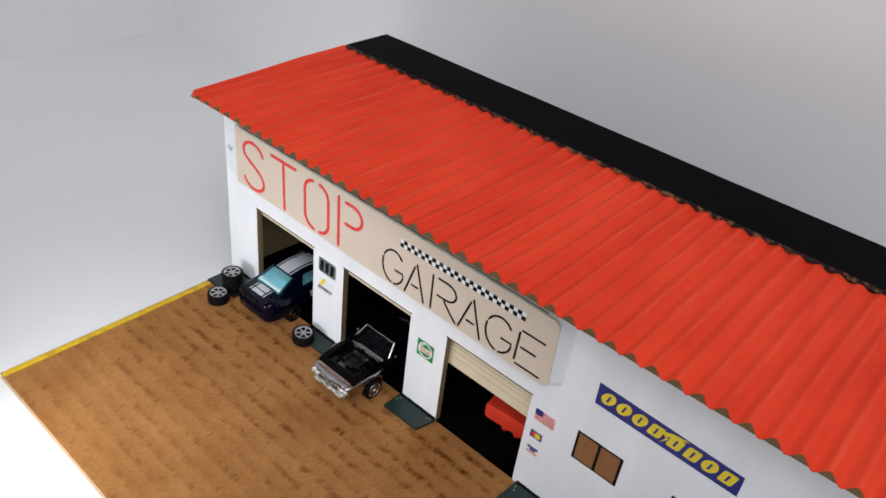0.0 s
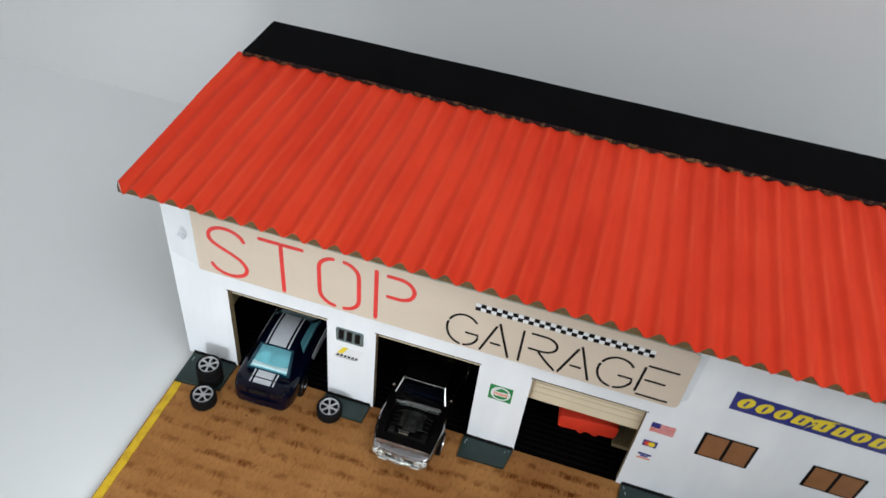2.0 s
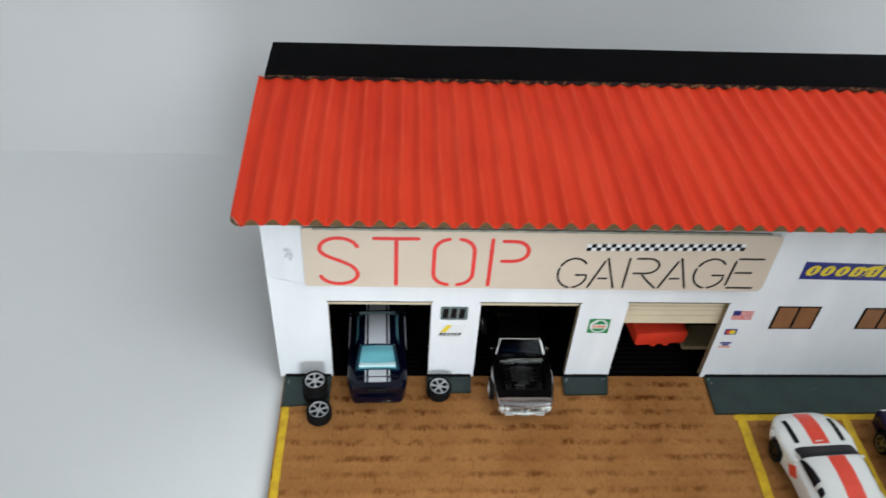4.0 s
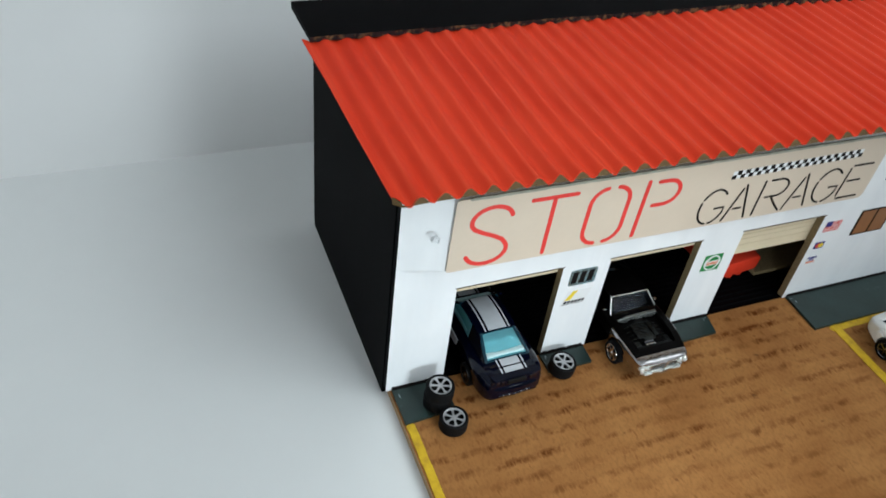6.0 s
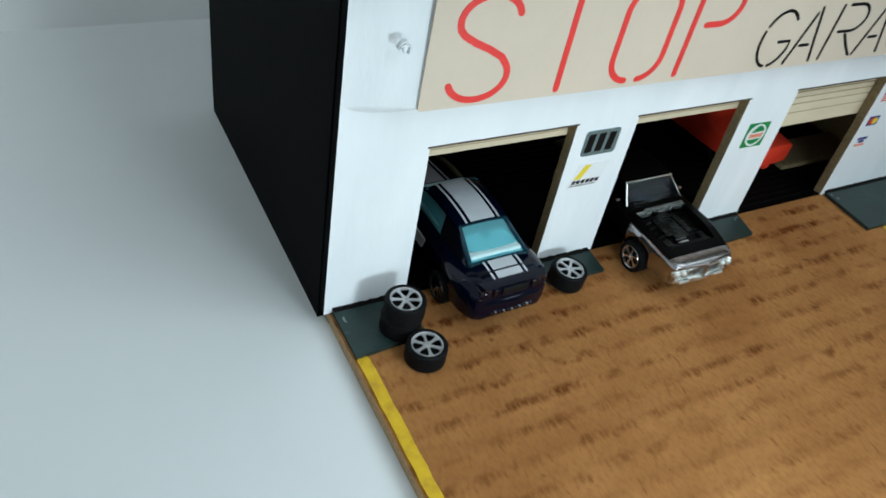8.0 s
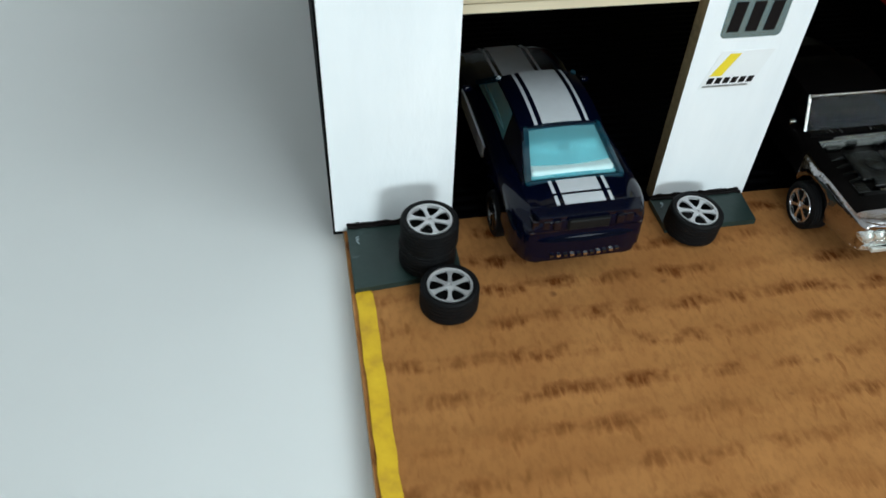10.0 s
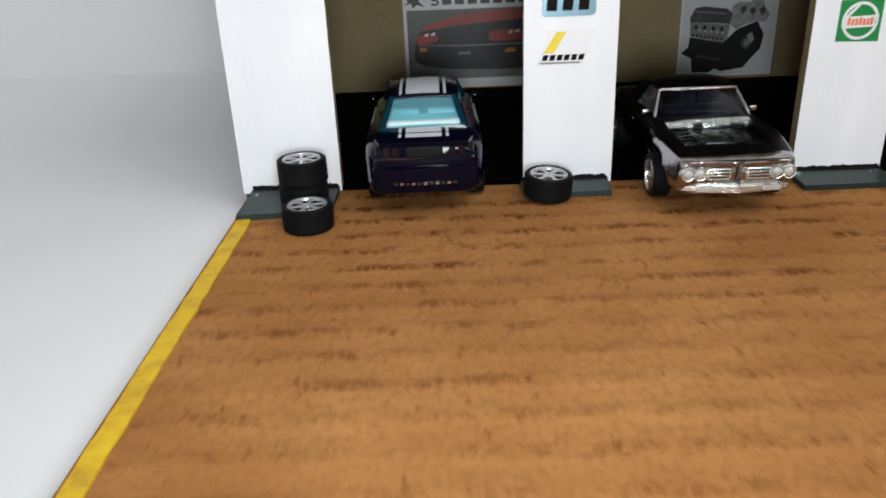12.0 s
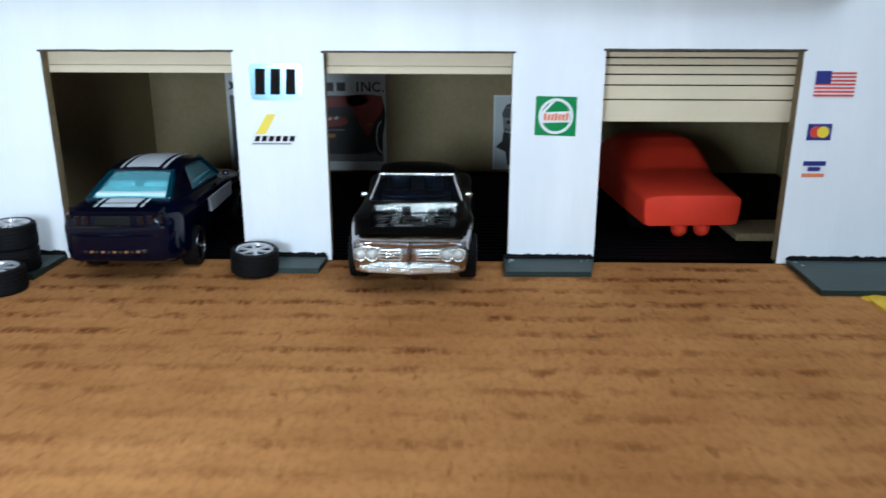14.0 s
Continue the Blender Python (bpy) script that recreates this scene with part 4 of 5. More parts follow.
INWALL = on_inner_wall(0.1493, 0.0023, 0.0372, 0.0300)
engine_poster = thing("engine_poster", "white poster with a grey and black car engine", "poster")
pin("sheet", rect(0, 1, 0, 1), M_POSTER, engine_poster, 0)
pin("backdrop", rect(0.02, 0.98, 0.02, 0.98), M_PHOTO_PALE, engine_poster, 1)
pin("engine_block", [(0.03, 0.31), (0.10, 0.39), (0.11, 0.52), (0.46, 0.43), (0.60, 0.60), (0.80, 0.69), (0.88, 0.52), (0.86, 0.34), (0.76, 0.20), (0.70, 0.10), (0.46, 0.06), (0.40, 0.10), (0.34, 0.05), (0.16, 0.06), (0.14, 0.24)], M_PHOTO_DARK, engine_poster, 2)
pin("intake", [(0.50, 0.78), (0.53, 0.90), (0.60, 0.94), (0.70, 0.93), (0.74, 0.97), (0.84, 0.95), (0.86, 0.86), (0.92, 0.78), (0.88, 0.68), (0.79, 0.69), (0.68, 0.66), (0.58, 0.60), (0.52, 0.66)], M_PHOTO_PALE_GREY, engine_poster, 3)
pin("engine_head", [(0.10, 0.71), (0.48, 0.66), (0.52, 0.72), (0.50, 0.50), (0.46, 0.43), (0.11, 0.53)], M_PHOTO_GREY, engine_poster, 4)
pin("valve_cover", [(0.09, 0.76), (0.14, 0.88), (0.24, 0.90), (0.47, 0.86), (0.53, 0.80), (0.50, 0.67), (0.10, 0.71)], M_PHOTO_SHADE, engine_poster, 5)
pin("rib", [(0.14, 0.83), (0.46, 0.79), (0.46, 0.81), (0.15, 0.85)], M_PHOTO_GREY, engine_poster, 6)
for i in range(8):
    pin("port", arc(0.135 + i * 0.043, 0.545 - i * 0.009, 0.012, 0.020, 0, 330, 9), M_PHOTO_DARK, engine_poster, 6)
for i in range(4):
    pin("port", arc(0.16 + i * 0.090, 0.645 - i * 0.012, 0.020, 0.028, 0, 330, 9), M_PHOTO_DARK, engine_poster, 6)
for i in range(5):
    pin("bolt", arc(0.20 + i * 0.062, 0.600 - i * 0.010, 0.008, 0.012, 0, 315, 7), M_POSTER, engine_poster, 6)
for x, z in ((0.60, 0.86), (0.70, 0.84), (0.80, 0.84)):
    pin("runner", [(x, z), (x + 0.05, z + 0.04), (x + 0.07, z - 0.02), (x + 0.03, z - 0.08)], M_PHOTO_SHADE, engine_poster, 5)
pin("pulley", arc(0.70, 0.42, 0.050, 0.085, 0, 345, 16), M_PHOTO_SHADE, engine_poster, 5)
pin("pulley", arc(0.70, 0.42, 0.025, 0.045, 0, 345, 16), M_PHOTO_GREY, engine_poster, 6)
pin("bracket", [(0.70, 0.52), (0.75, 0.56), (0.78, 0.46), (0.74, 0.40)], M_PHOTO_PALE_GREY, engine_poster, 6)
pin("sump_line", [(0.20, 0.26), (0.46, 0.20), (0.46, 0.22), (0.20, 0.29)], M_PHOTO_SHADE, engine_poster, 5)


# ---- wheels ----
def lathe(bm, profile, steps, m):
    rings = []
    for r, h in profile:
        rings.append([bm.verts.new(m @ Vector((r * math.cos(2 * math.pi * i / steps), r * math.sin(2 * math.pi * i / steps), h))) for i in range(steps)])
    for a, c in zip(rings, rings[1:]):
        for i in range(steps):
            j = (i + 1) % steps
            bm.faces.new((a[i], a[j], c[j], c[i]))
    return rings


def tyre_mesh(r, w, hole):
    """A tyre whose axis is z, from z = 0 to w, with a tread of shallow ribs."""
    b = bmesh.new()
    prof = [(hole, 0.0004), (hole * 1.04, 0.0), (r * 0.92, 0.0), (r * 0.985, w * 0.06)]
    for k in range(5):
        z = w * (0.12 + 0.152 * k)
        prof += [(r, z), (r, z + w * 0.12), (r * 0.975, z + w * 0.13), (r * 0.975, z + w * 0.148)]
    prof += [(r * 0.985, w * 0.94), (r * 0.92, w), (hole * 1.06, w), (hole, w - 0.0004), (hole, w * 0.45)]
    lathe(b, prof, 40, Matrix.Identity(4))
    bmesh.ops.recalc_face_normals(b, faces=b.faces)
    return b


def rim_mesh(r, w, spokes, top):
    """A spoked rim inside radius r; the face looks along +z at height top."""
    b = bmesh.new()
    prof = [(r, top - 0.0010), (r, top), (r * 0.98, top + 0.00015), (r * 0.90, top), (r * 0.87, top - 0.0006)]
    lathe(b, prof, 40, Matrix.Identity(4))
    for k in range(spokes):
        a = 2 * math.pi * k / spokes
        turn = Matrix.Rotation(a, 4, "Z")
        half = [(0.16, 0.095), (0.34, 0.080), (0.55, 0.078), (0.68, 0.092), (0.78, 0.130), (0.88, 0.210)]
        o = [(r * u, -r * v) for u, v in half] + [(r * u, r * v) for u, v in half[::-1]]
        prism(b, o, 0.0004, turn @ pose(0, 0, top - 0.0005))
    lathe(b, [(0.0, top - 0.0001), (r * 0.07, top - 0.0004), (r * 0.11, top), (r * 0.24, top - 0.0001), (r * 0.27, top - 0.0004), (r * 0.24, top - 0.0009)], 20, Matrix.Identity(4))
    bmesh.ops.recalc_face_normals(b, faces=b.faces)
    return b


def hub_mesh(r, h):
    b = bmesh.new()
    lathe(b, [(0.0001, h), (r, h)], 24, Matrix.Identity(4))
    return b


def loose_tyre(m, label):
    ob = thing("spare_tyre", label, "tyre", "loose tyres", m)
    part("tyre", tyre_mesh(0.0061, 0.0061, 0.0047), M_RUBBER, ob, "ribbed black tyre", True)
    part("rim", rim_mesh(0.0047, 0.0061, 6, 0.0059), M_RIM, ob, "silver six-spoke rim", True)
    part("well", hub_mesh(0.0046, 0.0030), M_UNDER, ob)
    return ob


loose_tyre(pose(0.0216, -0.0127, 0.0016, 0, 0, 12), "black toy tyre at the bottom of a stack of two")
loose_tyre(pose(0.0219, -0.0130, 0.0077, 0, 0, 40), "black toy tyre with silver rim on top of a stack")
loose_tyre(pose(0.0243, -0.0246, 0.0000, 0, 0, 20), "black toy tyre with silver rim lying on cardboard")
loose_tyre(pose(0.0828, -0.0107, 0.0008, 4, 0, 50), "black toy tyre with silver rim leaning at a pillar's plinth")


# ---- toy cars: local y runs to the nose, x to the car's right, z up ----
def ease(points, y):
    xs = [p[0] for p in points]
    vs = [p[1] for p in points]
    return float(np.interp(y, xs, vs))


class Shell:
    """A lofted toy-car body: half widths, belt and top lines along its length, rounded ends, wheel arches, and a bay that may be sunk in."""

    FRACS = (1.0, 0.995, 0.98, 0.95, 0.91, 0.85, 0.78)

    def __init__(self, rear, nose, width, belt, top, axles, arch, floor=0.0040, wheel=0.0053, sink=None, dark=None, round_n=5.0, soft=(0.006, 0.006), tuck=(0.82, 0.82), droop=(0.75, 0.75)):
        self.rear, self.nose, self.width, self.belt, self.top = rear, nose, width, belt, top
        self.axles, self.arch, self.floor, self.wheel, self.sink, self.dark = axles, arch, floor, wheel, sink, dark
        self.round_n, self.soft, self.tuck, self.droop = round_n, soft, tuck, droop

    def ends(self, y, keep):
        e = 1.0
        for end, soft, k in zip((self.rear, self.nose), self.soft, keep):
            d = abs(y - end)
            if d < soft:
                e = min(e, k + (1 - k) * math.sqrt(max(0.0, 1 - (1 - d / soft) ** 2)))
        return e

    def w(self, y):
        return ease(self.width, y) * self.ends(y, self.tuck)

    def levels(self, y):
        zb, t, b = ease(self.belt, y), ease(self.top, y), self.floor
        e = self.ends(y, self.droop)
        t, b = zb + (t - zb) * e, zb - (zb - b) * e
        for a in self.axles:
            d = self.arch ** 2 - (y - a) ** 2
            if d > 0:
                b = max(b, self.wheel + math.sqrt(d))
        return min(b, zb - 0.0006), zb, t

    def height(self, y, x=0.0):
        b, zb, t = self.levels(y)
        f = min(0.9999, abs(x) / self.w(y))
        return zb + (t - zb) * (1 - f ** self.round_n) ** (1 / self.round_n)

    def section(self, y):
        w = self.w(y)
        b, zb, t = self.levels(y)
        rec = self.sink[2] if self.sink and self.sink[0] < y < self.sink[1] else 0.0
        inner = self.sink[3] if self.sink else 0.66
        pts = [(0.0, b), (w * 0.86, b), (w * 0.955, b + (zb - b) * 0.08), (w * 0.99, b + (zb - b) * 0.5)]
        for f in self.FRACS:
            pts.append((w * f, self.height(y, w * f)))
        pts.append((w * (inner + 0.015), self.height(y, w * inner)))
        for f in (inner, inner * 0.75, inner * 0.5, inner * 0.25, 0.0):
            pts.append((w * f, self.height(y, w * f) - rec))
        return pts

    def mesh(self):
        ys = set(np.linspace(self.rear, self.nose, 60))
        for e, d, soft in ((self.rear, 1, self.soft[0]), (self.nose, -1, self.soft[1])):
            ys |= {e + d * soft * v for v in (0.02, 0.06, 0.14, 0.26, 0.42, 0.62)}
        for a in self.axles:
            ys |= set(a + self.arch * math.sin(radians(v)) for v in range(-90, 91, 10))
        if self.sink:
            ys |= {self.sink[0], self.sink[0] + 0.0001, self.sink[1], self.sink[1] - 0.0001}
        b = bmesh.new()
        rings = []
        for y in sorted(ys):
            h = self.section(y)
            pts = h + [(-x, z) for x, z in h[-2:0:-1]]
            rings.append((y, [b.verts.new((x, y, z)) for x, z in pts]))
        n = len(rings[0][1])
        first = 4 + len(self.FRACS)
        for (ya, p), (yb, q) in zip(rings, rings[1:]):
            y = (ya + yb) / 2
            for i in range(n):
                j = (i + 1) % n
                f = b.faces.new((p[i], p[j], q[j], q[i]))
                ring = min(i, n - 1 - i)
                black = self.sink and self.sink[0] - 0.0002 < y < self.sink[1] + 0.0002 and ring >= first
                if self.dark and self.dark(y, ring):
                    black = True
                f.material_index = 1 if black else 0
        b.faces.new(rings[0][1])
        b.faces.new(rings[-1][1][::-1])
        bmesh.ops.recalc_face_normals(b, faces=b.faces)
        return b


class Canopy:
    """A rounded closed cabin: half width and rise along its length over a flat base."""

    def __init__(self, width, rise, base, n=3.2):
        self.width, self.rise, self.base, self.n = width, rise, base, n

    def at(self, y, a, lift=0.0):
        c, s = math.cos(radians(a)), math.sin(radians(a))
        x = math.copysign(abs(c) ** (2 / self.n), c) * (ease(self.width, y) + lift)
        return Vector((x, y, self.base + (ease(self.rise, y) + lift) * abs(s) ** (2 / self.n)))

    def shell(self):
        return self.patch(lambda v: (self.width[0][0], self.width[-1][0]), 0, 180, 40, 36, 0.0)

    def patch(self, span, a0, a1, rows=14, cols=14, lift=0.00015):
        """span(v) gives the y range at the share v of the way from a0 to a1."""
        b = bmesh.new()
        grid = []
        for i in range(cols + 1):
            v = i / cols
            y0, y1 = span(v)
            grid.append([b.verts.new(self.at(y0 + (y1 - y0) * j / rows, a0 + (a1 - a0) * v, lift)) for j in range(rows + 1)])
        for p, q in zip(grid, grid[1:]):
            for j in range(rows):
                b.faces.new((p[j], p[j + 1], q[j + 1], q[j]))
        bmesh.ops.recalc_face_normals(b, faces=b.faces)
        return b


def strip_over(shell, x0, x1, y0, y1, lift=0.00012, steps=14):
    """A painted stripe that follows the body's upper surface."""
    b = bmesh.new()
    prev = None
    for i in range(steps + 1):
        y = y0 + (y1 - y0) * i / steps
        row = [b.verts.new((x0 + (x1 - x0) * k / 4, y, shell.height(y, x0 + (x1 - x0) * k / 4) + lift)) for k in range(5)]
        if prev:
            for k in range(4):
                b.faces.new((prev[k], prev[k + 1], row[k + 1], row[k]))
        prev = row
    return b


def hull(points):
    b = bmesh.new()
    for p in points:
        b.verts.new(p)
    bmesh.ops.convex_hull(b, input=b.verts)
    return b


def bar(a, c, w, h):
    """A slim beam from a to c."""
    a, c = Vector(a), Vector(c)
    b = bmesh.new()
    made = bmesh.ops.create_cube(b, size=1.0)
    q = (c - a).to_track_quat("Y", "Z")
    bmesh.ops.transform(b, matrix=Matrix.LocRotScale((a + c) / 2, q, (w, (c - a).length + w * 0.6, h)), verts=made["verts"])
    bmesh.ops.bevel(b, geom=list(b.edges), offset=min(w, h) * 0.25, segments=2, affect="EDGES")
    return b


def pane(corners, thick=0.0003):
    """A thin glass sheet on four corners, a little crowned."""
    b = bmesh.new()
    p = [Vector(c) for c in corners]
    n = (p[1] - p[0]).cross(p[3] - p[0]).normalized()
    rows = []
    for i in range(7):
        u = i / 6
        row = []
        for k in range(5):
            v = k / 4
            q = p[0].lerp(p[1], u).lerp(p[3].lerp(p[2], u), v)
            row.append(b.verts.new(q + n * 0.0004 * (1 - (2 * u - 1) ** 2)))
        rows.append(row)
    for r0, r1 in zip(rows, rows[1:]):
        for k in range(4):
            b.faces.new((r0[k], r1[k], r1[k + 1], r0[k + 1]))
    return b


def cabin(car, shell, base, roof, glass_mat, body_mat, frame_mat, post=0.0013, sail=0.36, roof_mat=None):
    """The upper part of a car. base: rear y, front y, half width, z rear, z front; roof: rear y, front y, half width, z."""
    rb, fb, wb, zr, zf = base
    rr, fr, wr, zt = roof
    b = bmesh.new()
    rows = []
    for j in range(9):
        y = rr - 0.0006 + (fr - rr + 0.0012) * j / 8
        arch = 0.0009 * (1 - ((j - 4) / 4) ** 2)
        row = []
        for i in range(13):
            u = (i - 6) / 6
            row.append(b.verts.new((wr * u * 1.03, y, zt + arch - 0.0010 * abs(u) ** 3)))
        rows.append(row)
    for r0, r1 in zip(rows, rows[1:]):
        for i in range(12):
            b.faces.new((r0[i], r0[i + 1], r1[i + 1], r1[i]))
    made = bmesh.ops.extrude_face_region(b, geom=list(b.faces))
    bmesh.ops.translate(b, vec=(0, 0, -0.0009), verts=[v for v in made["geom"] if isinstance(v, bmesh.types.BMVert)])
    bmesh.ops.recalc_face_normals(b, faces=b.faces)
    part("roof", b, roof_mat or body_mat, car, "", True)
    ztl = zt - 0.0011
    for s in (-1, 1):
        part("post", bar((s * wb, fb, zf), (s * wr, fr, ztl + 0.0003), post, post), frame_mat, car, "", True)
        mid_b, mid_t = rb + (fb - rb) * sail, rr + (fr - rr) * sail * 0.8
        zm = zr + (zf - zr) * sail
        o = [(s * wb, rb - 0.0006, zr - 0.0008), (s * wb, mid_b, zm - 0.0008), (s * wr, mid_t, ztl + 0.0004), (s * wr, rr - 0.0006, ztl + 0.0004)]
        part("sail_panel", hull([*o, *[(x - s * 0.0010, y, z) for x, y, z in o], (s * wb * 0.86, rb - 0.0004, zr - 0.0006), (s * wr * 0.87, rr - 0.0004, ztl + 0.0002)]), body_mat, car)
        side = [(s * wb * 0.985, mid_b - 0.0004, zm - 0.0005), (s * wb * 0.985, fb, zf - 0.0005), (s * wr * 0.985, fr, ztl), (s * wr * 0.985, mid_t - 0.0004, ztl)]
        part("side_window", pane(side if s < 0 else [side[1], side[0], side[3], side[2]]), glass_mat, car, "", True)
    part("windscreen", pane([(wb * 0.96, fb - 0.0002, zf - 0.0004), (-wb * 0.96, fb - 0.0002, zf - 0.0004), (-wr * 0.96, fr, ztl), (wr * 0.96, fr, ztl)]), glass_mat, car, "", True)
    part("rear_window", pane([(-wb * 0.95, rb + 0.0002, zr - 0.0004), (wb * 0.95, rb + 0.0002, zr - 0.0004), (wr * 0.95, rr, ztl), (-wr * 0.95, rr, ztl)]), glass_mat, car, "", True)


def wheels(car, axles, track, r, width, spokes, rim_mat, drop=0.0):
    for y in axles:
        for s in (-1, 1):
            m = pose(s * (track - width), y, r - drop, 0, 90 * s, 0)
            w = part("wheel", hub_mesh(r * 0.7, width * 0.62), M_UNDER, car)
            w.matrix_basis = m
            part("tyre", tyre_mesh(r, width, r * 0.72), M_RUBBER, w, "black plastic tyre", True)
            part("rim", rim_mesh(r * 0.72, width, spokes, width * 0.98), rim_mat, w, "", True)


# dark navy coupe with pale stripes, backed into the first bay
def striped_coupe(m):
    car = thing("toy_car", "dark navy toy coupe with pale stripes and teal windows", "toy car", "toy cars", m)
    shell = Shell(-0.0374, 0.0374, [(-0.0374, 0.0138), (-0.030, 0.0146), (-0.020, 0.0149), (-0.004, 0.0142), (0.010, 0.0142), (0.024, 0.0148), (0.0374, 0.0128)],
                  [(-0.0374, 0.0128), (-0.020, 0.0134), (0.0, 0.0132), (0.030, 0.0122), (0.0374, 0.0105)],
                  [(-0.0374, 0.0186), (-0.035, 0.0194), (-0.027, 0.0197), (-0.010, 0.0190), (0.012, 0.0180), (0.030, 0.0158), (0.0374, 0.0135)], (-0.0198, 0.0235), 0.0061,
                  floor=0.0056, round_n=3.8, soft=(0.0085, 0.0085), tuck=(0.80, 0.78), droop=(0.84, 0.6))
    part("body", shell.mesh(), [M_NAVY, M_UNDER], car, "", True)
    cabin(car, shell, (-0.0270, 0.0130, 0.0112, 0.0196, 0.0180), (-0.0150, 0.0038, 0.0088, 0.0254), M_GLASS_TEAL, M_NAVY, M_POST, sail=0.40)
    for z0, y0, half, w in ((0.0243, -0.0153, 0.0080, 0.0011), (0.0194, -0.0272, 0.0102, 0.0010)):
        part("window_surround", bar((-half, y0, z0), (half, y0, z0), w, w), M_POST, car, "dark teal window surround", True)
    for s in (-1, 1):
        part("window_surround", bar((s * 0.0100, -0.0270, 0.0196), (s * 0.0080, -0.0156, 0.0242), 0.0014, 0.0012), M_POST, car, "dark teal window surround", True)
        part("seat", box(bmesh.new(), s * 0.0046 - 0.0035, s * 0.0046 + 0.0035, -0.0194, -0.0168, 0.0190, 0.0219, bevel=0.0008), M_SEAT, car, "pale seat back", True)
        part("seat", box(bmesh.new(), s * 0.0047 - 0.0026, s * 0.0047 + 0.0026, -0.0050, -0.0022, 0.0182, 0.0229, bevel=0.0012), M_SEAT, car, "pale seat back", True)
        part("door_lining", fresh_box(s * 0.0086 - 0.0003, s * 0.0086 + 0.0003, -0.0120, 0.0070, 0.0180, 0.0215, bevel=0.0002), M_SEAT, car)
    part("parcel_shelf", fresh_box(-0.0090, 0.0090, -0.0258, -0.0190, 0.0186, 0.0208, bevel=0.0006), M_SEAT, car, "pale rear shelf")
    part("cabin_floor", fresh_box(-0.0104, 0.0104, -0.0264, 0.0110, 0.0170, 0.0199, bevel=0.0004), M_TEALTUB, car, "teal cabin floor")
    part("dashboard", fresh_box(-0.0092, 0.0092, 0.0050, 0.0110, 0.0170, 0.0206, bevel=0.0005), M_SEAT, car)
    for x0, x1, mat in ((-0.0043, 0.0043, M_STRIPE), (-0.0060, -0.0053, M_STRIPE), (0.0053, 0.0060, M_STRIPE)):
        for y0, y1 in ((-0.0352, -0.0318), (-0.0312, -0.0272), (0.0142, 0.0352)):
            part("stripe", strip_over(shell, x0, x1, y0, y1), mat, car, "pale stripe")
        b = bmesh.new()
        prev = None
        for j in range(13):
            y = -0.0156 + 0.0200 * j / 12
            q = max(-1.0, min(1.0, (y + 0.0056) / 0.0100))
            z = 0.0254 + 0.0009 * (1 - q * q) + 0.00014
            row = [b.verts.new((x, y, z - 0.0010 * abs(x / 0.0088) ** 3)) for x in (x0, (x0 + x1) / 2, x1)]
            if prev:
                for k in range(2):
                    b.faces.new((prev[k], prev[k + 1], row[k + 1], row[k]))
            prev = row
        part("stripe", b, mat, car, "pale stripe")
    for s in (-1, 1):
        o = [(s * 0.0140, -0.0085, 0.0152), (s * 0.0140, 0.0150, 0.0150), (s * 0.0141, 0.0140, 0.0112), (s * 0.0141, -0.0072, 0.0112)]
        part("side_stripe", hull([*o, *[(p[0] + s * 0.0006, p[1], p[2]) for p in o]]), M_STRIPE, car, "pale side stripe")
        for k in range(3):
            x = s * (0.0066 + 0.0021 * k)
            y = -0.0373 + 0.0004 * k
            part("tail_lamp", fresh_box(x - 0.0008, x + 0.0008, y - 0.0006, y + 0.0022, 0.0155, 0.0180, bevel=0.0003), M_LAMP, car, "dark tail lamp")
        part("exhaust", hull([(s * 0.0092 + 0.0007 * math.cos(a), y, 0.0066 + 0.0007 * math.sin(a)) for a in np.linspace(0, 5.5, 8) for y in (-0.0368, -0.0330)]), M_DARKCHROME, car)
        part("mirror", box(bmesh.new(), s * 0.0146 - 0.0010, s * 0.0146 + 0.0010, 0.0090, 0.0104, 0.0180, 0.0194, bevel=0.0005), M_NAVY, car, "", True)
    part("tail_panel", fresh_box(-0.0044, 0.0044, -0.0381, -0.0355, 0.0154, 0.0180, bevel=0.0004), M_UNDER, car)
    # added slim bar that stands in for the highlight on the bumper's ledge
    part("tail_highlight", bar((-0.0118, -0.0372, 0.0150), (0.0118, -0.0372, 0.0150), 0.0004, 0.0004), M_DARKCHROME, car, "thin bright bar for the bumper's highlight under the tail lamps", True)
    part("spoiler", hull([(x * k, y, z) for x in (-1, 1) for k, y, z in ((0.0104, -0.0376, 0.0190), (0.0116, -0.0346, 0.0194), (0.0116, -0.0346, 0.0186), (0.0104, -0.0373, 0.0178))]), M_NAVY, car)
    bumper = [(-0.0132, -0.0300), (-0.0138, -0.0335), (-0.0122, -0.0368), (-0.0080, -0.0383), (0.0, -0.0388), (0.0080, -0.0383), (0.0122, -0.0368), (0.0138, -0.0335), (0.0132, -0.0300)]
    b = prism(bmesh.new(), bumper, 0.0082, pose(0, 0, 0.0066))
    bmesh.ops.bevel(b, geom=[e for e in b.edges if abs((e.verts[0].co - e.verts[1].co).z) < 0.0001], offset=0.0019, segments=3, affect="EDGES")
    part("bumper", b, M_NAVY, car, "", True)
    for i in range(11):
        x = -0.0070 + i * 0.0014
        part("vent", fresh_box(x - 0.0004, x + 0.0004, -0.0391 + 7.8 * x * x, -0.0370, 0.0090, 0.0096), M_CHROME if i % 2 else M_DARKCHROME, car)
    part("chassis", fresh_box(-0.0112, 0.0112, -0.0300, 0.031, 0.0040, 0.0072), M_UNDER, car)
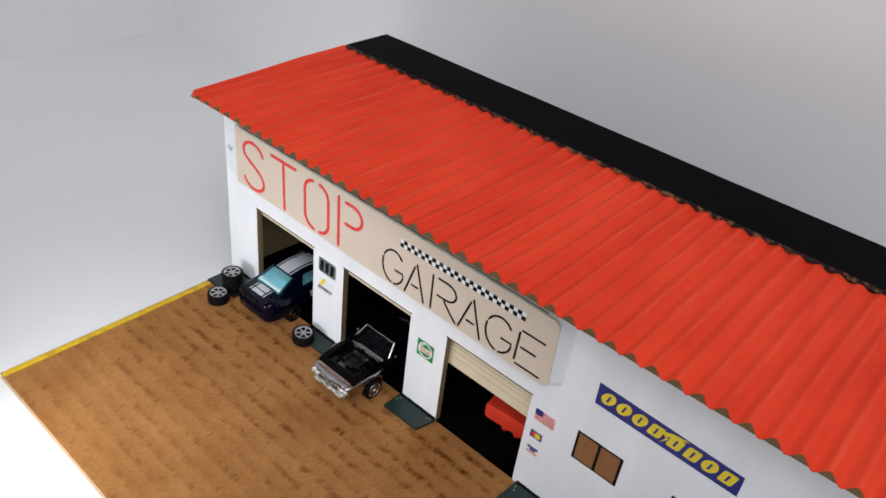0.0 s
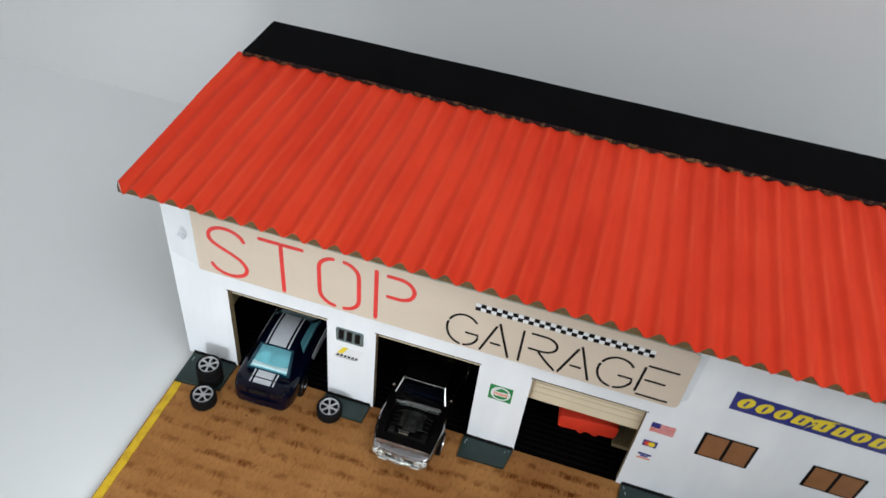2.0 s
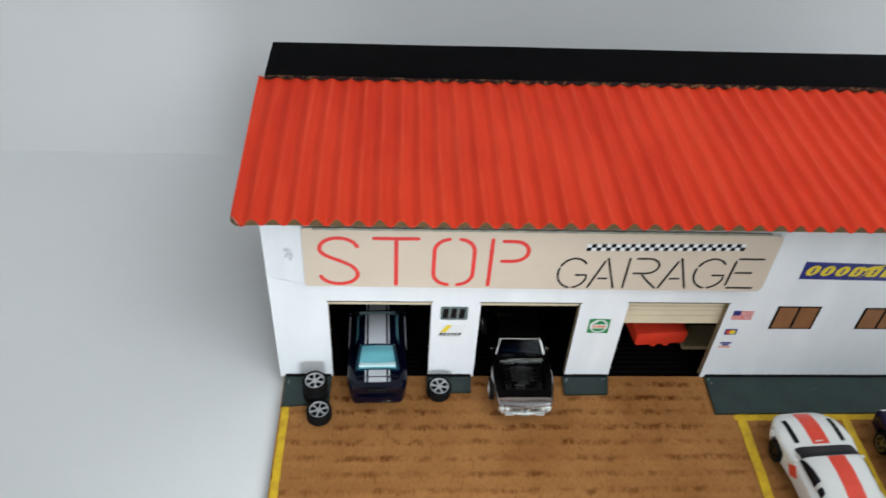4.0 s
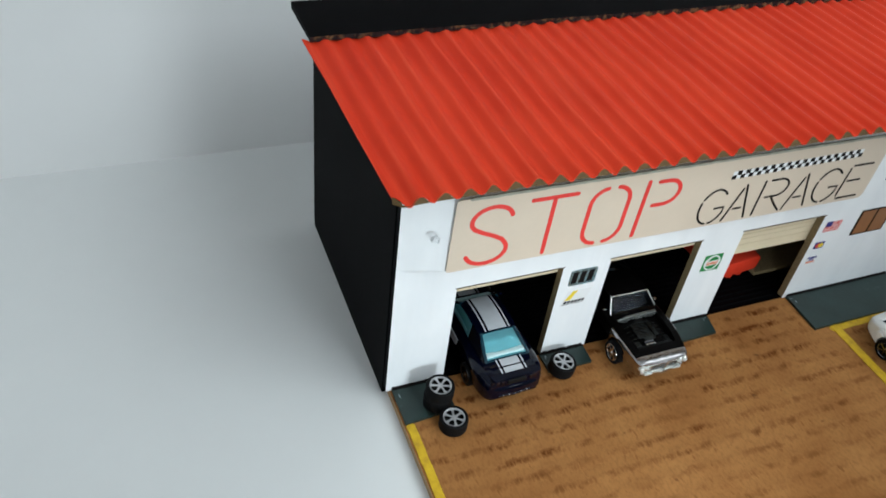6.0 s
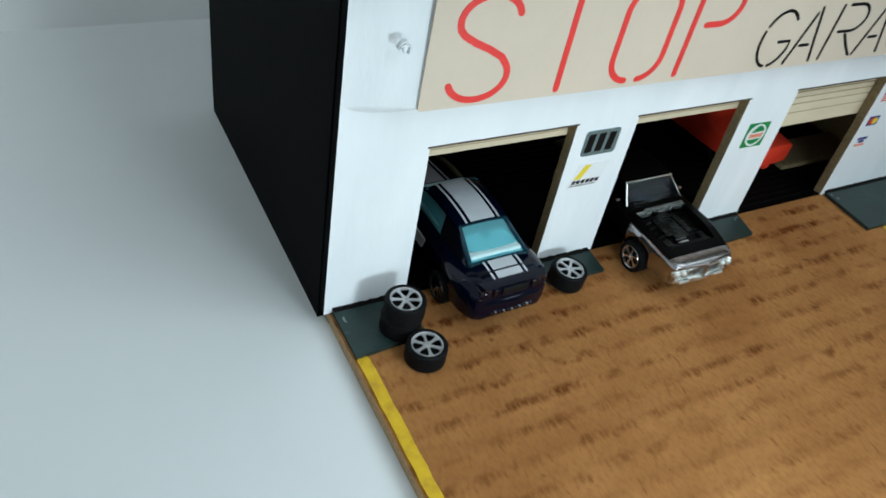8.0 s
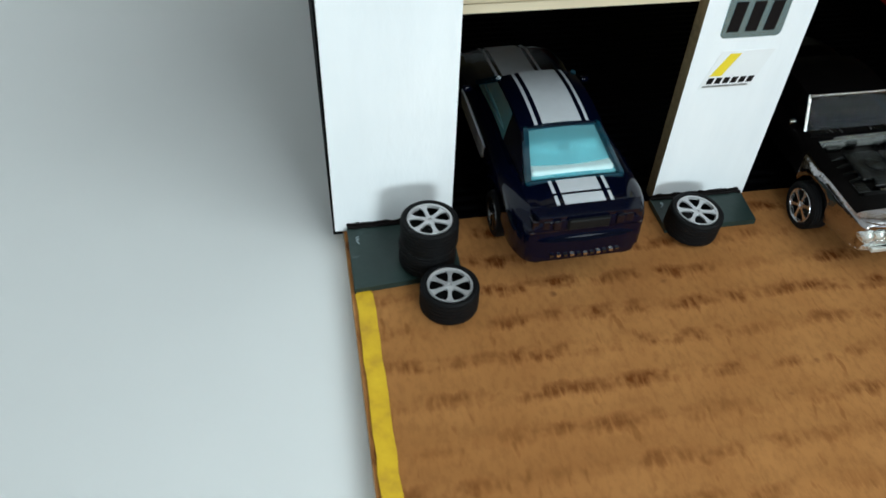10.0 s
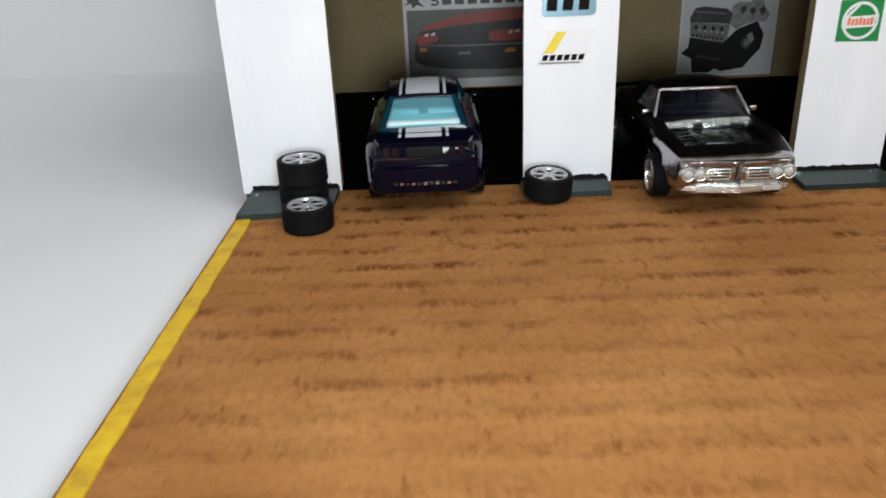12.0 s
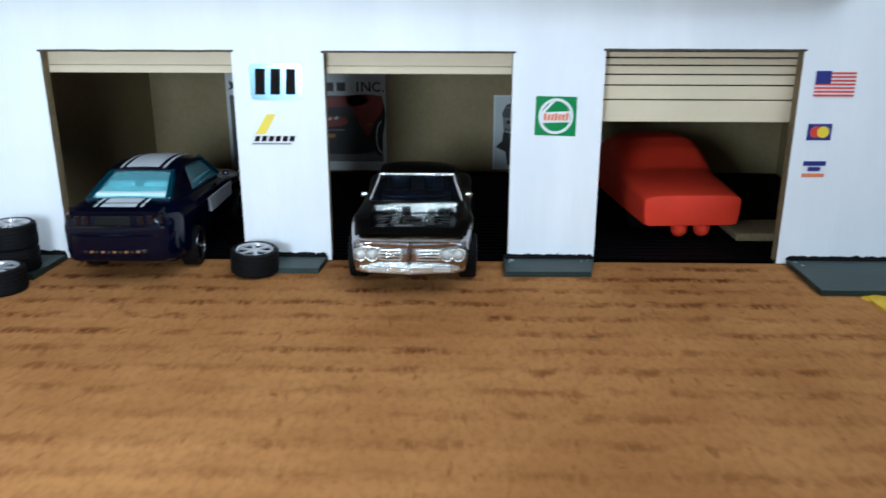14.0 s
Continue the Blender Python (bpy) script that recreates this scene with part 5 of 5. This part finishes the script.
    wheels(car, (-0.0198, 0.0235), 0.0148, 0.0053, 0.0042, 7, M_DARKCHROME)
    return car


striped_coupe(pose(0.0517, 0.0157, 0.0002, 0, 0, 1.3))


# silver and black muscle car with an open engine bay, nose out of the second bay
def muscle_car(m):
    car = thing("toy_car", "black and silver toy muscle car with open engine bay", "toy car", "toy cars", m)
    shell = Shell(-0.0370, 0.0368, [(-0.0370, 0.0138), (-0.024, 0.0155), (-0.008, 0.0145), (0.010, 0.0147), (0.0203, 0.0155), (0.030, 0.0143), (0.0368, 0.0131)],
                  [(-0.0370, 0.0122), (-0.026, 0.0136), (-0.008, 0.0128), (0.020, 0.0128), (0.030, 0.0116), (0.0368, 0.0106)],
                  [(-0.0370, 0.0145), (-0.028, 0.0162), (-0.012, 0.0155), (0.008, 0.0158), (0.024, 0.0152), (0.031, 0.0143), (0.0368, 0.0134)],
                  (-0.0235, 0.0203), 0.0062, floor=0.0050, wheel=0.0053, sink=(0.0112, 0.0292, 0.0024, 0.70), round_n=5.5, soft=(0.005, 0.003), tuck=(0.85, 0.92), droop=(0.7, 0.82),
                  dark=lambda y, ring: y < 0.0328 and ring >= (7 if y > 0.014 else 3))
    part("body", shell.mesh(), [M_SILVERBLACK, M_BLACKCAR], car, "", True)
    cabin(car, shell, (-0.0240, 0.0076, 0.01215, 0.0155, 0.0160), (-0.0125, 0.0019, 0.0099, 0.0224), M_GLASS_DARK, M_BLACKCAR, M_FRAME, 0.0006)
    part("screen_frame", bar((-0.0099, 0.0025, 0.0219), (0.0099, 0.0025, 0.0219), 0.0006, 0.0006), M_FRAME, car, "thin chrome windscreen frame", True)
    part("dashboard", fresh_box(-0.0095, 0.0095, 0.0010, 0.0058, 0.0150, 0.0168, bevel=0.0005), M_GLASS_BLACK, car)
    for s in (-1, 1):
        part("seat", box(bmesh.new(), s * 0.0048 - 0.0030, s * 0.0048 + 0.0030, -0.0060, -0.0034, 0.0150, 0.0200, bevel=0.0010), M_GLASS_BLACK, car, "", True)
    part("cowl", fresh_box(-0.0118, 0.0118, 0.0070, 0.0098, 0.0150, 0.0159, bevel=0.0004), M_BLACKCAR, car)
    for s in (-1, 1):
        for i in range(5):
            x = s * 0.0062 - 0.0024 + i * 0.0012
            part("cowl_vent", fresh_box(x - 0.0003, x + 0.0003, 0.0078, 0.0094, 0.0158, 0.0162), M_DARKCHROME, car)
    shelf = part("bulkhead", hull([(x, y, z) for x, z0, z1 in ((-0.0112, 0.0146, 0.0156), (-0.0104, 0.0138, 0.0162), (-0.0020, 0.0136, 0.0160), (0.0050, 0.0136, 0.0158), (0.0106, 0.0138, 0.0154)) for y in (0.0104, 0.0116) for z in (z0, z1)]), M_BUMPER, car, "bright chrome bulkhead")
    for x0, x1, z0, z1, y in ((-0.0096, -0.0060, 0.0126, 0.0150, 0.0128), (-0.0052, -0.0036, 0.0130, 0.0146, 0.0126), (0.0010, 0.0034, 0.0128, 0.0152, 0.0124), (0.0050, 0.0088, 0.0124, 0.0144, 0.0128)):
        part("bracket", fresh_box(x0, x1, 0.0112, y, z0, z1, bevel=0.0003), M_ENGINE, shelf)
    engine = part("engine", fresh_box(-0.0032, 0.0032, 0.0135, 0.0250, 0.0115, 0.0138, bevel=0.0006), M_ENGINE, car, "dark chrome engine", True)
    for s in (-1, 1):
        part("valve_cover", fresh_box(s * 0.0044 - 0.0013, s * 0.0044 + 0.0013, 0.0140, 0.0235, 0.0118, 0.0141, bevel=0.0006), M_ENGINE, engine, "", True)
        for k in range(4):
            part("pipe", bar((s * 0.0054, 0.0150 + k * 0.0024, 0.0132), (s * 0.0090, 0.0156 + k * 0.0024, 0.0126), 0.0009, 0.0009), M_ENGINE, engine, "", True)
    b = bmesh.new()
    lathe(b, [(0.0001, 0.0143), (0.0018, 0.0142), (0.0022, 0.0140), (0.0022, 0.0136), (0.0017, 0.0132), (0.0017, 0.0125)], 24, pose(0, 0.0185, 0))
    part("air_filter", b, M_ENGINE, engine, "", True)
    part("fan", fresh_box(-0.0006, 0.0044, 0.0254, 0.0262, 0.0120, 0.0142, bevel=0.0003), M_DARKCHROME, engine)
    part("battery", fresh_box(0.0060, 0.0092, 0.0240, 0.0275, 0.0115, 0.0138, bevel=0.0004), M_ENGINE, car)
    part("reservoir", fresh_box(-0.0094, -0.0066, 0.0238, 0.0272, 0.0115, 0.0136, bevel=0.0006), M_UNDER, car)
    part("radiator", fresh_box(-0.0090, 0.0090, 0.0276, 0.0294, 0.0115, 0.0143, bevel=0.0004), M_UNDER, car)
    for k in range(5):
        x = -0.0004 + 0.0009 * k
        part("hose_clip", fresh_box(x, x + 0.0006, 0.0266, 0.0274, 0.0126, 0.0138, bevel=0.0001), M_CHROME, car)

    def vee(half, y0, tip, z0, z1, bevel):
        o = [(-half, y0 - 0.004), (half, y0 - 0.004), (half, y0 - 0.0012), (half * 0.86, y0), (half * 0.12, y0 + tip * 0.7), (0, y0 + tip), (-half * 0.12, y0 + tip * 0.7), (-half * 0.86, y0), (-half, y0 - 0.0012)]
        b = prism(bmesh.new(), o, z1 - z0, pose(0, 0, z0))
        bmesh.ops.bevel(b, geom=list(b.edges), offset=bevel, segments=2, affect="EDGES")
        return b

    # nose: split grille, four lamps, pointed bumper
    part("nose_bar", vee(0.0125, 0.0370, 0.0014, 0.0118, 0.0131, 0.0004), M_SILVERBLACK, car, "pinkish silver nose edge", True)
    part("nose_divider", hull([(x, y, z) for x, y, z in ((-0.0009, 0.0360, 0.0072), (0.0009, 0.0360, 0.0072), (-0.0013, 0.0350, 0.0130), (0.0013, 0.0350, 0.0130), (0, 0.0388, 0.0125), (0, 0.0388, 0.0074))]), M_SILVERBLACK, car)
    part("bumper", vee(0.0128, 0.0372, 0.0016, 0.0056, 0.0079, 0.0006), M_BUMPER, car, "tarnished chrome front bumper", True)
    part("chin", vee(0.0114, 0.0352, 0.0012, 0.0048, 0.0058, 0.0003), M_UNDER, car, "black chin", True)
    for s in (-1, 1):
        grille = part("grille", box(bmesh.new(), min(s * 0.0016, s * 0.0072), max(s * 0.0016, s * 0.0072), 0.0345, 0.0375, 0.0086, 0.0116, bevel=0.0005), M_BUMPER, car, "chrome grille half", True)
        for k in range(3):
            z = 0.0092 + k * 0.0008
            part("slot", fresh_box(min(s * 0.0022, s * 0.0067), max(s * 0.0022, s * 0.0067), 0.0371, 0.03765, z, z + 0.0003), M_ENGINE, grille)
        for x in (0.0087, 0.0114):
            b = bmesh.new()
            lathe(b, [(0.0001, 0.0022), (0.0006, 0.0021), (0.0010, 0.0016), (0.0012, 0.0014), (0.0013, 0.0006), (0.0013, -0.002)], 20, pose(s * x, 0.0358, 0.0101, -90, 0, 0))
            lamp_part = part("headlamp", b, M_LENS, car, "round headlamp", True)
            b = bmesh.new()
            lathe(b, [(0.00125, 0.0016), (0.0015, 0.0017), (0.0017, 0.0012), (0.0017, -0.001)], 20, pose(s * x, 0.0358, 0.0101, -90, 0, 0))
            part("ring", b, M_BUMPER, lamp_part, "", True)
        part("turn_lamp", fresh_box(min(s * 0.0055, s * 0.0096), max(s * 0.0055, s * 0.0096), 0.0370, 0.03825, 0.0062, 0.0073, bevel=0.0002), M_LENS, car)
        part("mirror", box(bmesh.new(), s * 0.0140 - 0.0009, s * 0.0140 + 0.0009, 0.0040, 0.0052, 0.0160, 0.0174, bevel=0.0004), M_FRAME, car, "", True)
        part("door_handle", fresh_box(s * 0.0146 - 0.0003, s * 0.0146 + 0.0003, -0.0075, -0.0050, 0.0122, 0.0128), M_FRAME, car)
    part("chassis", fresh_box(-0.0112, 0.0112, -0.033, 0.029, 0.0034, 0.0070), M_UNDER, car)
    wheels(car, (-0.0235, 0.0203), 0.0160, 0.0056, 0.0046, 6, M_WHEEL, 0.0008)
    return car


muscle_car(pose(0.1239, 0.0086, 0.0010, 0, 0, 180))


# plain red car shape in the third bay
def red_car(m):
    car = thing("toy_car", "plain matt red toy car shape without windows, half under the shutter", "toy car", "toy cars", m)
    shell = Shell(-0.0340, 0.0340, [(-0.0340, 0.0140), (-0.02, 0.0148), (0.012, 0.0148), (0.0340, 0.0143)],
                  [(-0.0340, 0.0110), (0.0340, 0.0110)],
                  [(-0.0340, 0.0150), (-0.026, 0.0170), (-0.018, 0.0228), (-0.012, 0.0248), (-0.002, 0.0246), (0.004, 0.0224), (0.0115, 0.0172), (0.022, 0.0156), (0.0340, 0.0136)], (), 0.006, floor=0.0045, round_n=4.5,
                  soft=(0.004, 0.0012), tuck=(0.9, 0.97), droop=(0.9, 0.95))
    part("body", shell.mesh(), [M_COVER, M_COVER], car, "", True)
    for s in (-1, 1):
        b = bmesh.new()
        lathe(b, [(0.0001, 0.0), (0.0012, 0.0003), (0.0021, 0.0012), (0.0024, 0.0026), (0.0024, 0.0048)], 20, pose(s * 0.0034 - 0.001, 0.0310, 0.0006))
        part("foot", b, M_COVER, car, "", True)
        for y in (-0.022, 0.018):
            part("wheel", tyre_mesh(0.0050, 0.0040, 0.0034), M_RUBBER, car, "black wheel", True).matrix_basis = pose(s * 0.0090, y, 0.0050, 0, 90 * s, 0)
    return car


red_car(pose(0.2000, 0.0520, 0.0010, 0, 0, 184.5))


# white car with a red centre stripe
def white_coupe(m):
    car = thing("toy_car", "white toy coupe with red centre stripe and black bonnet bars", "toy car", "toy cars", m)
    shell = Shell(-0.0370, 0.0370, [(-0.0370, 0.0150), (-0.022, 0.0182), (-0.004, 0.0165), (0.005, 0.0165), (0.0190, 0.0182), (0.030, 0.0170), (0.0370, 0.0156)],
                  [(-0.0370, 0.0125), (-0.02, 0.0136), (0.0, 0.0128), (0.020, 0.0128), (0.030, 0.0112), (0.0370, 0.0085)],
                  [(-0.0370, 0.0150), (-0.022, 0.0172), (0.0, 0.0164), (0.0165, 0.0162), (0.026, 0.0154), (0.032, 0.0138), (0.0370, 0.0112)], (-0.0215, 0.0200), 0.0062,
                  floor=0.0036, round_n=3.0, soft=(0.010, 0.014), tuck=(0.75, 0.62), droop=(0.7, 0.7))
    part("body", shell.mesh(), [M_WHITECAR, M_UNDER], car, "", True)
    top = Canopy([(-0.0290, 0.0105), (-0.015, 0.0138), (0.002, 0.0146), (0.0150, 0.0144)],
                 [(-0.0290, 0.0004), (-0.020, 0.0046), (-0.010, 0.0066), (-0.002, 0.0070), (0.005, 0.0063), (0.0085, 0.0050), (0.0150, 0.0006)], 0.0150, 3.4)
    part("cabin", top.shell(), M_WHITECAR, car, "", True)
    part("windscreen", top.patch(lambda v: (0.0070 - 0.0010 * math.sin(math.pi * v), 0.0146 - 0.0012 * abs(2 * v - 1) ** 2), 16, 164), M_SCREEN, car, "dark grey windscreen", True)
    for s in (-1, 1):
        a0, a1 = (4, 40) if s > 0 else (176, 140)
        part("side_window", top.patch(lambda v: (-0.0068 + 0.0006 * v, -0.0068 + 0.0128 * math.sqrt(max(0.0, 1 - v ** 2.2)) + 0.0012), a0, a1, lift=0.00018), M_GLASS_BLACK, car, "black side window", True)
        part("quarter_window", top.patch(lambda v: (-0.0128 + 0.0010 * v, -0.0086), a0 + (2 if s > 0 else -2), a1 - (6 if s > 0 else -6), lift=0.00018), M_GLASS_BLACK, car, "black quarter window", True)
        part("mirror", box(bmesh.new(), s * 0.0162 - 0.0011, s * 0.0162 + 0.0011, 0.0070, 0.0084, 0.0150, 0.0163, bevel=0.0005), M_WHITECAR, car, "", True)
        part("bonnet_bar", strip_over(shell, min(s * 0.0102, s * 0.0126), max(s * 0.0102, s * 0.0126), 0.0166, 0.0306, 0.0002), M_UNDER, car, "black bonnet bar")
        o = [(s * 0.0164, 0.0098, 0.0105), (s * 0.0160, 0.0056, 0.0142), (s * 0.0163, 0.0014, 0.0105), (s * 0.0165, 0.0056, 0.0072)]
        part("diamond", hull([*o, *[(p[0] + s * 0.0006, p[1], p[2] + 0.0001) for p in o]]), M_CARSTRIPE_RED, car, "red diamond mark")
        part("headlamp", box(bmesh.new(), s * 0.0092 - 0.002, s * 0.0092 + 0.002, 0.0330, 0.0366, 0.0074, 0.0092, bevel=0.0007), M_LENS, car, "", True)
        part("fender_lip", hull([(s * (0.0168 + k), y, z) for k in (0.0, 0.0014) for y, z in ((0.0262, 0.0078), (0.0278, 0.0112), (0.0258, 0.0120), (0.0242, 0.0112))]), M_WHITECAR, car)
    for y0, y1 in ((0.0154, 0.0356), (-0.0360, -0.0292)):
        part("stripe", strip_over(shell, -0.0042, 0.0042, y0, y1), M_CARSTRIPE_RED, car, "red centre stripe")
    b = bmesh.new()
    prev = None
    for j in range(25):
        y = -0.0288 + 0.0346 * j / 24
        row = [b.verts.new(top.at(y, 90 + k * 12.3, 0.00016)) for k in (-1.0, -0.5, 0.0, 0.5, 1.0)]
        for v, x in zip(row, (0.0042, 0.0021, 0.0, -0.0021, -0.0042)):
            v.co.x = x
        if prev:
            for k in range(4):
                b.faces.new((prev[k + 1], prev[k], row[k], row[k + 1]))
        prev = row
    bmesh.ops.recalc_face_normals(b, faces=b.faces)
    part("stripe", b, M_CARSTRIPE_RED, car, "red centre stripe")
    part("scratch", strip_over(shell, -0.0026, 0.0012, 0.0166, 0.0172, 0.00022, 2), M_WHITECAR, car, "small white chip")
    part("grille", fresh_box(-0.0070, 0.0070, 0.0352, 0.0372, 0.0052, 0.0070, bevel=0.0005), M_UNDER, car)
    part("chassis", fresh_box(-0.0118, 0.0118, -0.033, 0.033, 0.0020, 0.0060), M_UNDER, car)
    wheels(car, (-0.0215, 0.0200), 0.0180, 0.0054, 0.0046, 6, M_DARKCHROME)
    return car


white_coupe(pose(0.2608, -0.0674, 0.0, 0, 0, 3.4))


# purple hot rod with an engine through the bonnet
def hot_rod(m):
    car = thing("toy_car", "dark purple toy hot rod with a silver engine through the bonnet", "toy car", "toy cars", m)
    shell = Shell(-0.0360, 0.0362, [(-0.0360, 0.0140), (-0.022, 0.0162), (0.0, 0.0156), (0.022, 0.0160), (0.0362, 0.0152)],
                  [(-0.0360, 0.0125), (0.0, 0.0128), (0.022, 0.0130), (0.0362, 0.0120)],
                  [(-0.0360, 0.0145), (-0.02, 0.0158), (0.0, 0.0156), (0.025, 0.0150), (0.0362, 0.0140)], (-0.0220, 0.0225), 0.0062, wheel=0.0056, round_n=6.0,
                  soft=(0.006, 0.0022), tuck=(0.85, 0.96), droop=(0.75, 0.85), sink=(0.0138, 0.0292, 0.0005, 0.38))
    part("body", shell.mesh(), [M_PURPLE, M_UNDER], car, "", True)
    top = Canopy([(-0.0280, 0.0100), (-0.012, 0.0118), (0.000, 0.0112), (0.0090, 0.0060)],
                 [(-0.0280, 0.0004), (-0.018, 0.0050), (-0.008, 0.0058), (0.002, 0.0034), (0.0090, 0.0002)], 0.0150, 2.8)
    part("cabin", top.shell(), M_PURPLE, car, "", True)
    part("windscreen", top.patch(lambda v: (-0.0055 + 0.0006 * v, 0.0030 + 0.0030 * math.sin(math.pi * v)), 22, 158), M_GLASS_BLACK, car, "dark curved windscreen", True)
    b = bmesh.new()
    o = [(0.0120 * math.cos(a), 0.0005 + 0.0085 * math.sin(a)) for a in np.linspace(0.35, 2.79, 15)]
    ribbon(b, o, 0.0005, 0.0004, pose(0, 0, 0.0154))
    part("screen_trim", b, M_FRAME, car, "curved silver screen trim")
    part("nose_trim", bar((-0.0140, 0.0357, 0.0140), (0.0140, 0.0357, 0.0140), 0.0007, 0.0006), M_FRAME, car, "bright nose edge", True)
    for s in (-1, 1):
        part("side_window", top.patch(lambda v: (-0.0160 + 0.002 * v, -0.0062), 6 if s > 0 else 174, 34 if s > 0 else 146), M_GLASS_BLACK, car, "", True)
        part("mirror", hull([(s * 0.0126 + x, 0.0030 + y, 0.0162 + z) for x, y, z in ((-0.0016, 0, 0), (0.0016, 0, 0), (0, 0.0012, 0), (-0.0012, 0.0003, 0.0012), (0.0014, 0.0005, 0.0013), (0, -0.0008, 0.0006))]), M_CHROME, car)
    engine = part("engine", fresh_box(-0.0027, 0.0027, 0.0160, 0.0268, 0.0135, 0.0166, bevel=0.0005), M_BUMPER, car, "silver engine", True)
    part("scoop", box(bmesh.new(), -0.0014, 0.0026, 0.0186, 0.0250, 0.0166, 0.0188, bevel=0.0008), M_BUMPER, engine, "", True)
    for k in range(4):
        part("rib", fresh_box(-0.0016, 0.0028, 0.0193 + 0.0014 * k, 0.0198 + 0.0014 * k, 0.0170, 0.0191, bevel=0.0001), M_ENGINE, engine)
    for s in (-1, 1):
        for k in range(6):
            part("pipe", bar((s * 0.0024, 0.0166 + 0.0018 * k, 0.0160), (s * 0.0042, 0.0166 + 0.0018 * k, 0.0149), 0.0008, 0.0008), M_CHROME, engine, "", True)
    part("chassis", fresh_box(-0.0125, 0.0125, -0.034, 0.034, 0.0020, 0.0060), M_UNDER, car)
    wheels(car, (-0.0220, 0.0225), 0.0166, 0.0056, 0.0044, 6, M_GOLD)
    return car


hot_rod(pose(0.3130, -0.0672, 0.0, 0, 0, 0.5))
